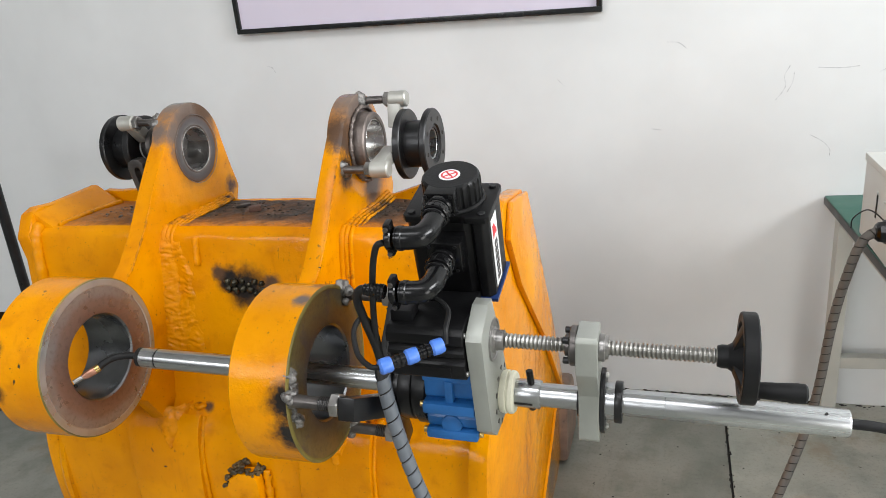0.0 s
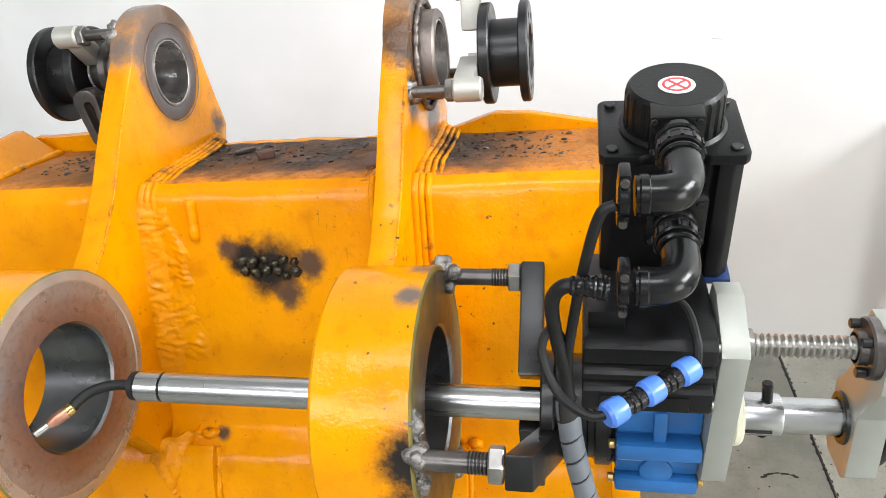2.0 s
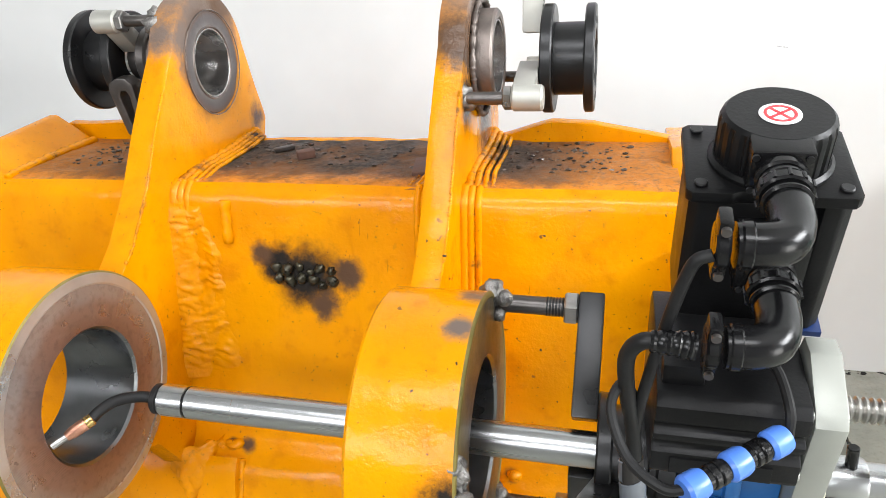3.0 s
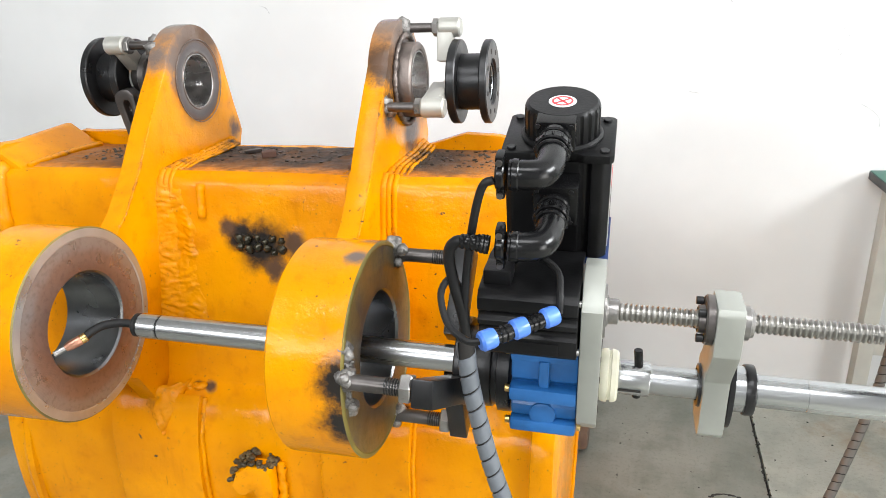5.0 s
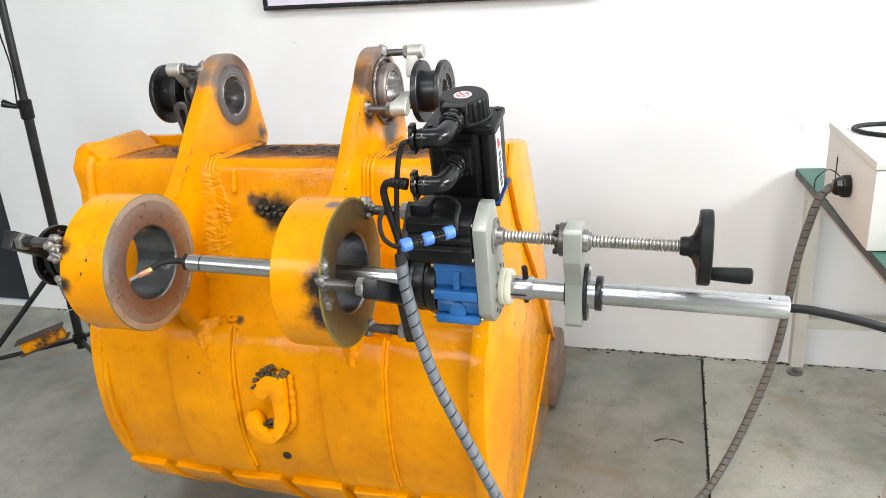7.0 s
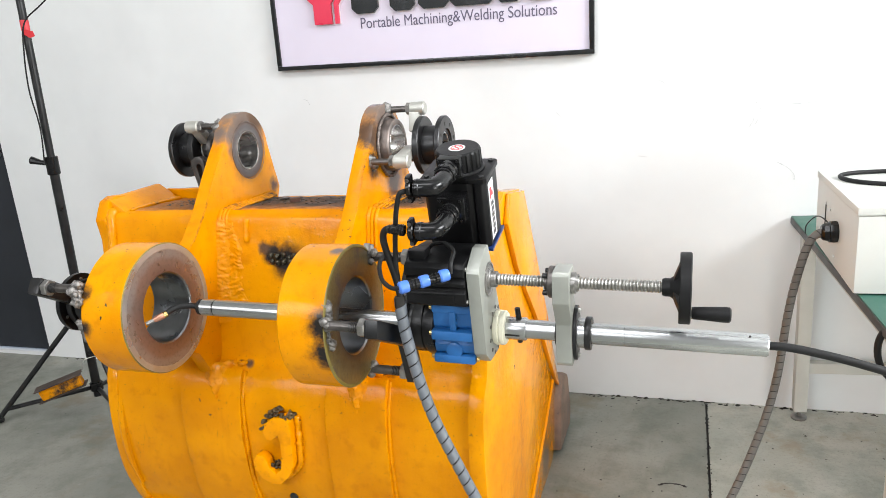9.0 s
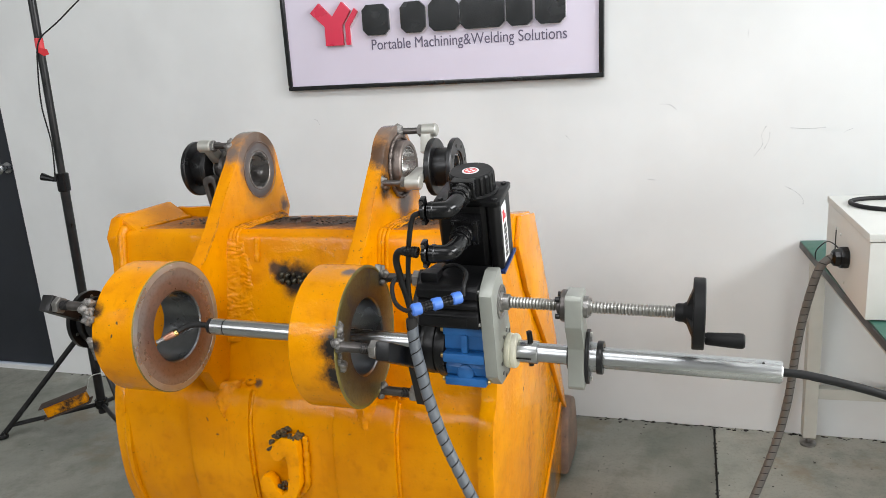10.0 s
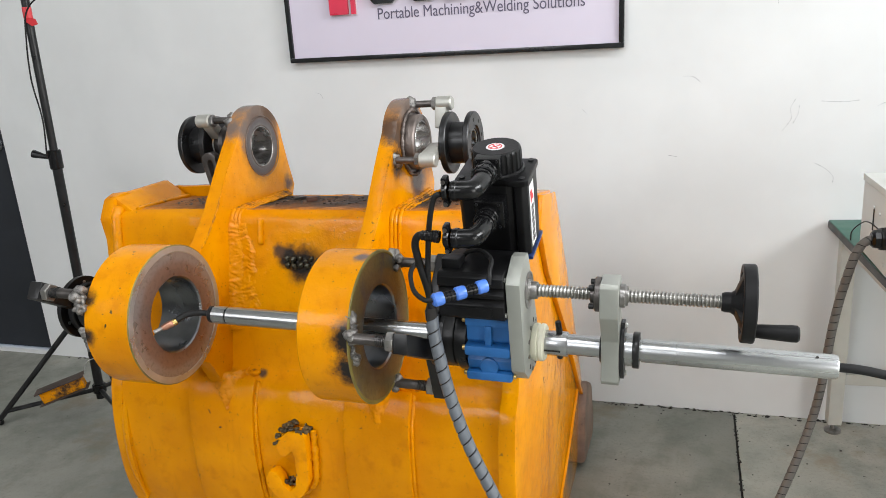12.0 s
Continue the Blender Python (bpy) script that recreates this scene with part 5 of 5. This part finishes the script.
        part("elbow", mesh(sweep, line, lambda t: 0.0165, 24), PLASTIC, mo, "glossy black cable elbow")
        for q, wide, rr in ((0.002, 0.009, 0.0195), (0.013, 0.006, 0.0182), (0.021, 0.011, 0.0205), (0.035, 0.005, 0.0185)):
            part("coupling_ring", mesh(tube, (sx, v0 - q, sw), (sx, v0 - q - wide, sw), rr, 0.012, 28, 0.0018), PLASTIC, mo)
        bm = bmesh.new()
        for k in range(12):
            t = 2 * math.pi * k / 12
            cyl(bm, (sx + 0.0205 * math.cos(t), v0 - 0.0225, sw + 0.0205 * math.sin(t)), (sx + 0.0205 * math.cos(t), v0 - 0.0305, sw + 0.0205 * math.sin(t)), 0.0016, None, 6)
        part("grip_rib", bm, PLASTIC, mo)
        e = Vector((ex, v0 - 0.088, sw))
        bm = bmesh.new()
        for k in range(2):
            tube(bm, e + Vector((0.012 - k * 0.016, 0, 0)), e + Vector((0.002 - k * 0.016, 0, 0)), 0.0178, 0.006, 28, 0.002)
        cl = part("cable_clamp", bm, PLASTIC, mo, bevel=0.0)
        part("clamp_lug", mesh(box, e.x - 0.014, e.x - 0.004, e.y - 0.010, e.y + 0.010, e.z - 0.026, e.z + 0.026), PLASTIC, cl, bevel=0.003)
        for dz in (-0.020, 0.020):
            bm = bmesh.new()
            cyl(bm, (e.x - 0.009, e.y - 0.0101, e.z + dz), (e.x - 0.009, e.y - 0.0135, e.z + dz), 0.0035, None, 12)
            part("clamp_screw", bm, DARK_STEEL, cl)
    # the whole motor leans over the feed housing
    mo.matrix_basis = Matrix.Translation((0.003, 0.018, 0.326)) @ Matrix.Rotation(radians(13), 4, "X") @ Matrix.Translation((0, -0.022, -0.333))
    # cables to the hose
    base = Vector((0.002, -0.112, 0.090))
    l1 = smooth_line([(0.038, -0.142, 0.314), (0.026, -0.142, 0.306), (0.016, -0.140, 0.268), (0.006, -0.130, 0.205), (0.000, -0.118, 0.145), base], 8)
    part("motor_cable", mesh(sweep, l1, 0.0048, 12), RUBBER, machine, "black rubber motor cable")
    l2 = smooth_line([(0.034, -0.147, 0.241), (0.012, -0.147, 0.243), (-0.004, -0.146, 0.241), (-0.013, -0.140, 0.222), (-0.010, -0.128, 0.180), (-0.002, -0.116, 0.130), base], 8)
    part("motor_cable", mesh(sweep, l2, 0.0066, 12), RUBBER, machine, "black rubber motor cable")
    part("cable_boot", mesh(sweep, smooth_line([(0.034, -0.147, 0.241), (0.020, -0.147, 0.2425), (0.002, -0.147, 0.243)], 8), lambda t: 0.0105 - 0.003 * t + (0.0012 if int(t * 12) % 2 else 0), 16), PLASTIC, machine)
    # blue couplings
    a, b = Vector((0.040, -0.186, 0.145)), Vector((0.108, -0.134, 0.155))
    d = (b - a).normalized()
    cp = part("coupling", mesh(cyl, a, b, 0.0085, None, 20, 0.001), PLASTIC, machine, "black inline cable coupling with blue nuts")
    for t in (0.0, 0.46, 0.92):
        bm = bmesh.new()
        c = a.lerp(b, t)
        lathe(bm, c - d * 0.010, d, [(0, 0), (0, 0.0095), (0.003, 0.0118), (0.015, 0.0118), (0.019, 0.0105), (0.019, 0)], 14)
        part("coupling_nut", bm, BLUE_CAP, cp, "blue plastic nut")
    for t in (0.20, 0.28, 0.66, 0.74):
        c = a.lerp(b, t)
        part("coupling_rib", mesh(cyl, c - d * 0.003, c + d * 0.003, 0.0100, None, 20, 0.001), PLASTIC, cp)
    l3 = smooth_line([b + d * 0.006, b + Vector((0.004, 0.012, 0.020)), (0.106, -0.085, 0.186), (0.085, -0.070, 0.196), (0.060, -0.062, 0.192), (0.048, -0.058, 0.182)], 8)
    part("signal_cable", mesh(sweep, l3, 0.0042, 10), RUBBER, cp)
    l4 = smooth_line([a - d * 0.004, (0.018, -0.190, 0.143), (-0.008, -0.172, 0.152), (-0.022, -0.145, 0.175), (-0.014, -0.125, 0.186), (-0.002, -0.116, 0.160), (0.002, -0.112, 0.110)], 8)
    part("signal_cable", mesh(sweep, l4, 0.0042, 10), RUBBER, cp)


build_machine()
build_motor()


# ---- bearing supports on the far boss and the upper eyes ----
def build_supports():
    sp = thing("boss_support", "black three-armed bearing support welded to the far boss", "bearing support", pose(0, AX_Y, 0.893, 0, 0.6, 0))
    build_spider(sp, -0.850, -0.880, -0.757, [(-0.142, 0.088), (0.14, 0.02), (0.03, -0.150)], 0.058, 0.185)
    bm = bmesh.new()
    lathe(bm, (-0.845, 0, 0), (-1, 0, 0), [(0, 0.024), (0, 0.052), (0.03, 0.052), (0.03, 0.040), (0.055, 0.040), (0.055, 0.072), (0.066, 0.072), (0.066, 0.024)], 48)
    part("bearing_drum", bm, BLACK_OXIDE, sp)
    for k in range(6):
        bm = bmesh.new()
        t = radians(60 * k + 20)
        cyl(bm, (-0.9108, 0.058 * math.cos(t), 0.058 * math.sin(t)), (-0.8985, 0.058 * math.cos(t), 0.058 * math.sin(t)), 0.0042, None, 12)
        part("flange_screw", bm, PALE_METAL, sp)

    def eye_support(side, x_face, label, xs, studs, clevis):
        s = thing("eye_support", label, "bearing support", pose(0, 1.60, 1.199 if side > 0 else 1.211), "supports on the upper eyes")
        x_a, x_b, x_c = xs
        bm = bmesh.new()
        n = abs(x_c - x_a)
        k = 1.06 if side > 0 else 1.12
        lathe(bm, (x_a, 0, 0), (side, 0, 0), [(0, 0.034), (0, 0.073), (0.002, 0.075), (0.014, 0.075), (0.016, 0.073), (0.016, 0.050), (n - 0.014, 0.050), (n - 0.014, 0.068 * k), (n - 0.012, 0.070 * k), (n - 0.002, 0.070 * k), (n, 0.068 * k), (n, 0.042), (n - 0.004, 0.040), (n - 0.004, 0.034), (0, 0.034)], 64)
        f = part("flange_drum", bm, BLACK_OXIDE, s, "black double-flanged bearing drum")
        bm = bmesh.new()
        tube(bm, (x_a + side * 0.003, 0, 0), (x_c - side * 0.006, 0, 0), 0.0342, 0.029, 40, 0.001)
        part("sleeve", bm, STEEL, f)
        for k in range(8):
            t = radians(45 * k + 12)
            bm = bmesh.new()
            cyl(bm, (x_c - side * 0.002, 0.056 * math.cos(t), 0.056 * math.sin(t)), (x_c + side * 0.0004, 0.056 * math.cos(t), 0.056 * math.sin(t)), 0.0048, None, 14)
            part("bolt_hole", bm, GROOVE, f)
        for (v, w), mat in zip(studs, clevis):
            bm = bmesh.new()
            cyl(bm, (x_face, v, w), (x_a - side * 0.030, v, w), 0.0085, None, 18, 0.001)
            st = part("stud", bm, DARK_STEEL, s)
            part("nut", mesh(hexnut, (x_a - side * 0.040, v, w), (x_a - side * 0.029, v, w), 0.0160), NUT_STEEL, st)
            bm = bmesh.new()
            for _ in range(6):
                blob(bm, (x_face + side * random.uniform(-0.006, 0.006), v + random.uniform(-0.009, 0.009), w + random.uniform(-0.010, 0.010)), random.uniform(0.009, 0.0145), (1, 1, 1), 0.6)
            part("tack_weld", bm, WELD, st, "bright lumpy tack weld", angle=120)
            # clevis: a round eye on the stud and a flat link to the drum
            bm = bmesh.new()
            cyl(bm, (x_a - side * 0.029, v, w), (x_a + side * 0.012, v, w), 0.0172, None, 28, 0.003)
            cv = part("clevis", bm, mat, s, "satin aluminium clevis arm" if mat is ALU_CLEVIS else "dark steel clevis arm")
            ln = math.hypot(v, w)
            iu, iw = v / ln * 0.036, w / ln * 0.036
            du, dw = -w / ln * 0.0135, v / ln * 0.0135
            bm = mesh(prism, [(v + du, w + dw), (v + v / ln * 0.012, w + w / ln * 0.012), (v - du, w - dw), (iu - du, iw - dw), (iu + du, iw + dw)], "x", min(x_a - side * 0.030, x_a - side * 0.001), max(x_a - side * 0.030, x_a - side * 0.001))
            part("link", bm, mat, cv, bevel=0.003)
    eye_support(1, -0.222, "black flanged bearing drum held by aluminium clevis arms", (-0.128, 0, -0.056), [(0.022, 0.094), (-0.127, -0.020), (0.10, -0.05)], [ALU_CLEVIS] * 3)
    inner = thing("spacer_ring", "dark steel spacer ring held beside the ear", "spacer ring", pose(0, 1.60, 1.211))
    part("ring", mesh(tube, (-0.752, 0, 0), (-0.734, 0, 0), 0.052, 0.021, 44, 0.003), DARK_STEEL, inner)
    part("neck", mesh(tube, (-0.779, 0, 0), (-0.7525, 0, 0), 0.032, 0.021, 36, 0.002), DARK_STEEL, inner)
    eye_support(-1, -0.690, "black flanged bearing drum on dark clevis arms", (-0.780, 0, -0.858), [(-0.062, 0.070), (-0.030, -0.088), (0.09, 0.01)], [ALU_CLEVIS, DARK_STEEL, DARK_STEEL])
    # slotted arm hanging from the spacer ring
    outline = [(-0.790, 1.180), (-0.786, 1.192), (-0.773, 1.200), (-0.757, 1.200), (-0.746, 1.190), (-0.742, 1.118), (-0.752, 1.106), (-0.768, 1.104), (-0.776, 1.112)]
    slot = [(-0.772, 1.172), (-0.768, 1.180), (-0.760, 1.180), (-0.756, 1.172), (-0.755, 1.128), (-0.763, 1.124)]
    bm = mesh(prism, [(x, z - 1.211) for x, z in outline], "y", -0.079, -0.053, [[(x, z - 1.211) for x, z in slot]])
    part("slotted_arm", bm, DARK_STEEL, inner, "dark slotted steel arm", bevel=0.004)


build_supports()


# ---- hoses and cables ----
def spiral_hose(name, label, pts, r, mat, pitch=0.024):
    h = thing(name, label, "cable hose")
    line = smooth_line(pts, 14)
    length = sum((b - a).length for a, b in zip(line, line[1:]))
    fine = []
    acc, step = 0.0, pitch / 6
    todo = 0.0
    for a, b in zip(line, line[1:]):
        d = (b - a).length
        while todo <= acc + d:
            fine.append(a.lerp(b, (todo - acc) / d))
            todo += step
        acc += d
    m = len(fine)
    part("core", mesh(sweep, fine[::3], r * 0.86, 12), GROOVE, h)
    # helical wrap with a narrow open gap
    bm = bmesh.new()
    up = None
    rows = []
    seg = 14
    for i, p in enumerate(fine):
        d = (fine[min(i + 1, m - 1)] - fine[max(i - 1, 0)]).normalized()
        up = d.orthogonal().normalized() if up is None else (up - d * up.dot(d)).normalized()
        rows.append((p, d, up, d.cross(up)))
    turns = int((m - 1) * step / pitch) - 1
    prev = None
    for k in range(turns * seg):
        s = k / seg
        t = 2 * math.pi * s
        cur = []
        for off in (0.02, 0.05, 0.89, 0.92):
            f = (s + off) * pitch / step
            i = min(int(f), m - 2)
            (p, d, u, w), (p2, *_r) = rows[i], rows[i + 1]
            c = p.lerp(p2, f - i)
            rr = r * (0.9 if off in (0.02, 0.92) else 1.0)
            cur.append(bm.verts.new(c + (u * math.cos(t) + w * math.sin(t)) * rr))
        if prev:
            for j in range(3):
                bm.faces.new((prev[j], prev[j + 1], cur[j + 1], cur[j]))
        prev = cur
    part("spiral_wrap", bm, mat, h, angle=50)
    return h


def build_hoses():
    spiral_hose("machine_hose", "grey spiral-wrapped cable hose hanging from the motor", [(0.002, 1.044, 0.985), (0.005, 1.040, 0.94), (0.014, 1.036, 0.89), (0.031, 1.032, 0.815), (0.058, 1.026, 0.733), (0.098, 1.02, 0.645), (0.142, 1.02, 0.545), (0.20, 1.015, 0.42), (0.27, 1.0, 0.28), (0.36, 0.97, 0.13), (0.46, 0.93, 0.04), (0.60, 0.86, 0.018)], 0.0118, GREY_HOSE)
    spiral_hose("cabinet_hose", "dusty brown spiral-wrapped hose from the control cabinet to the floor", [(0.905, 1.974, 0.873), (0.862, 1.972, 0.846), (0.832, 1.965, 0.745), (0.810, 1.955, 0.624), (0.787, 1.93, 0.443), (0.754, 1.90, 0.31), (0.690, 1.83, 0.158), (0.624, 1.75, 0.055), (0.575, 1.69, 0.018), (0.50, 1.58, 0.016), (0.40, 1.40, 0.016), (0.35, 1.1, 0.016)], 0.0115, BROWN_HOSE, 0.022)
    c = thing("tail_cable", "thick black cable leaving the tail tube", "cable")
    part("sheath", mesh(sweep, smooth_line([(0.676, 1.155, 0.8695), (0.72, 1.156, 0.866), (0.80, 1.16, 0.848), (0.92, 1.17, 0.813), (1.10, 1.20, 0.77), (1.35, 1.30, 0.70), (1.6, 1.3, 0.5), (1.7, 1.2, 0.2), (1.75, 1.0, 0.012), (1.8, 0.6, 0.012)], 10), 0.0078, 16), RUBBER, c)


build_hoses()


# ---- the table and the control cabinet ----
def build_table():
    t = thing("work_table", "green-topped steel work table standing against the wall", "table", pose(0.885, 2.592, 0, 0, 0, 4.0))
    L, D = 1.25, 1.15
    part("tabletop", mesh(box, 0, L, -D, 0, 0.734, 0.757), TABLE_EDGE, t, "dark-edged wooden top", bevel=0.002)
    part("mat", mesh(box, 0.002, L - 0.002, -D + 0.002, -0.002, 0.7572, 0.7605), TABLE_GREEN, t, "green rubber mat")
    for x in (0.025, L - 0.07):
        for y in (-0.095, -D + 0.05):
            bm = mesh(box, x, x + 0.045, y, y + 0.045, 0.035, 0.734)
            l = part("leg", bm, TABLE_LEG, t, bevel=0.003)
            bm = bmesh.new()
            lathe(bm, (x + 0.022, y + 0.022, 0.0), (0, 0, 1), [(0, 0), (0, 0.027), (0.008, 0.028), (0.012, 0.022), (0.014, 0.008), (0.035, 0.008), (0.035, 0)], 24)
            part("foot", bm, NUT_STEEL, l, "levelling foot")
    part("rail", mesh(box, 0.0705, L - 0.0705, -0.090, -0.055, 0.19, 0.23), TABLE_LEG, t, bevel=0.002)
    part("rail", mesh(box, 0.0705, L - 0.0705, -0.090, -0.055, 0.69, 0.733), TABLE_LEG, t, bevel=0.002)
    part("rail", mesh(box, 0.030, 0.065, -D + 0.096, -0.096, 0.69, 0.733), TABLE_LEG, t, bevel=0.002)


def build_cabinet():
    c = thing("control_cabinet", "beige sheet-metal control cabinet on the green table", "control cabinet", pose(0.912, 2.253, 0.7606, 0, 0, 2.0))
    L, D, H = 0.48, 0.50, 0.226
    b = part("body", mesh(box, 0.003, L - 0.003, -D + 0.003, -0.003, 0.004, H - 0.022), BOX_PAINT, c, bevel=0.003)
    part("lid", mesh(box, 0, L, -D, 0, H - 0.020, H), BOX_PAINT, c, bevel=0.002)
    for y, z in ((-0.13, 0.155), (-0.19, 0.15), (-0.27, 0.11), (-0.12, 0.045), (-0.26, 0.03)):
        bm = bmesh.new()
        lathe(bm, (0.0028, y, z), (-1, 0, 0), [(0, 0), (0, 0.005), (0.002, 0.0045), (0.003, 0)], 14)
        part("screw", bm, PALE_METAL, b)
    part("slot", mesh(box, 0.0012, 0.0026, -0.136, -0.128, 0.09, 0.15), GROOVE, b, "dark vertical slot")
    bm = bmesh.new()
    lathe(bm, (0.0025, -0.285, 0.108), (-1, 0, 0), [(0, 0), (0, 0.030), (0.006, 0.031), (0.02, 0.030), (0.022, 0.026), (0.034, 0.024), (0.040, 0.018), (0.040, 0)], 10)
    part("plug", bm, PLASTIC, c, "black multi-pin plug")
    part("plug_lever", mesh(sweep, smooth_line([(-0.004, -0.245, 0.115), (-0.02, -0.20, 0.128), (-0.03, -0.16, 0.12), (-0.045, -0.12, 0.085), (-0.045, -0.11, 0.055)], 6), 0.0018, 8), BLACK_OXIDE, c)
    k = thing("loose_cable", "black cable lying in a loop on the cabinet lid", "cable")
    z = 0.7606 + 0.226 + 0.006
    part("sheath", mesh(sweep, smooth_line([(1.30, 2.20, z), (1.10, 2.19, z), (0.99, 2.17, z), (0.950, 2.12, z), (0.975, 2.05, z), (1.06, 2.0, z), (1.2, 1.96, z), (1.33, 1.9, z)], 10), 0.0062, 12), RUBBER, k)
    # cable coming off the table edge
    q = thing("power_cable", "black cable drooping over the table edge", "cable")
    part("sheath", mesh(sweep, smooth_line([(1.30, 1.58, 0.78), (1.10, 1.575, 0.785), (1.0, 1.57, 0.775), (0.955, 1.57, 0.72), (0.97, 1.575, 0.64), (1.05, 1.58, 0.58), (1.2, 1.58, 0.56)], 8), 0.008, 12), RUBBER, q)


build_table()
build_cabinet()


# ---- the light stand ----
def build_stand():
    s = thing("light_stand", "black tripod light stand with a red tape and cable", "tripod stand")
    base, top = Vector((-1.957, 2.141, 0.03)), Vector((-1.925, 2.185, 2.6))

    def up(z):
        return base.lerp(top, (z - base.z) / (top.z - base.z))
    bm = bmesh.new()
    cyl(bm, up(0.06), up(1.10), 0.0185, None, 24)
    part("lower_pole", bm, BLACK_OXIDE, s)
    bm = bmesh.new()
    cyl(bm, up(1.10), up(2.6), 0.0150, None, 24)
    part("upper_pole", bm, BLACK_OXIDE, s)
    bm = bmesh.new()
    cyl(bm, up(1.055), up(1.13), 0.025, None, 24, 0.003)
    col = part("clamp", bm, PLASTIC, s, bevel=0.0)
    part("clamp_knob", mesh(sweep, [up(1.10), up(1.105) + Vector((-0.035, -0.02, 0.004)), up(1.11) + Vector((-0.075, -0.03, 0.012))], lambda t: 0.010 + 0.006 * (t > 0.6), 10), PLASTIC, col)
    bm = bmesh.new()
    cyl(bm, up(0.42), up(0.47), 0.027, None, 24, 0.003)
    part("leg_collar", bm, PLASTIC, s)
    for ang in (210, 330, 90):
        d = Vector((math.cos(radians(ang)), math.sin(radians(ang)), 0))
        foot = Vector((base.x, base.y, 0.018)) + d * 0.42
        if foot.y > 2.57:
            foot.y = 2.57
        leg = part("leg", mesh(sweep, [up(0.45) + d * 0.02, foot], 0.0115, 12), BLACK_OXIDE, s)
        mid = up(0.45).lerp(foot, 0.90)
        part("brace", mesh(sweep, [up(0.10) + d * 0.02, mid], 0.0095, 10), BLACK_OXIDE, s)
        bm = bmesh.new()
        cyl(bm, foot - d * 0.02, foot + d * 0.015 + Vector((0, 0, -0.006)), 0.0125, None, 12, 0.002)
        part("foot", bm, RUBBER, leg)
    bm = bmesh.new()
    cyl(bm, up(0.085), up(0.125), 0.027, None, 24, 0.003)
    part("brace_collar", bm, PLASTIC, s)
    bm = bmesh.new()
    cyl(bm, up(1.625), up(1.665), 0.0162, None, 24)
    tp = part("tape", bm, surface("red_tape", (0.62, 0.05, 0.06), 0.5), s, "red tape flag")
    bm = mesh(prism, [(-1.925, 1.628), (-1.885, 1.620), (-1.878, 1.60), (-1.905, 1.595), (-1.93, 1.61)], "y", 2.148, 2.1495)
    part("tape_flag", bm, RED, tp)
    part("cable", mesh(sweep, smooth_line([(-1.20, 2.30, 2.20), (-1.55, 2.24, 1.93), (-1.82, 2.18, 1.73), (-1.915, 2.15, 1.655), (-1.945, 2.145, 1.55), (-1.958, 2.14, 1.40), (-1.94, 2.135, 1.25), (-1.952, 2.128, 1.10)], 8), 0.003, 8), RUBBER, s)
    w = thing("counterweight", "rusty steel weight with worn yellow paint hung on the stand", "weight", pose(-1.985, 1.99, 0.175, 0, -14, 35))
    part("bar", mesh(box, -0.085, 0.085, -0.024, 0.024, -0.024, 0.024), yellow_paint("worn_yellow", grime=0.75), w, bevel=0.005)
    for z in (-0.029, 0.0245):
        part("flange", mesh(box, -0.10, 0.095, -0.032, 0.032, z, z + 0.0045), surface("rusty_flange", (0.07, 0.05, 0.04), 0.7, 0.3, 0.3, 20, 200, 0.3), w, bevel=0.001)
    part("hook_wire", mesh(sweep, smooth_line([(0.10, 0, 0.03), (0.13, 0.0, 0.07), (0.18, 0.02, 0.06)], 6), 0.002, 8), PALE_METAL, w)


build_stand()
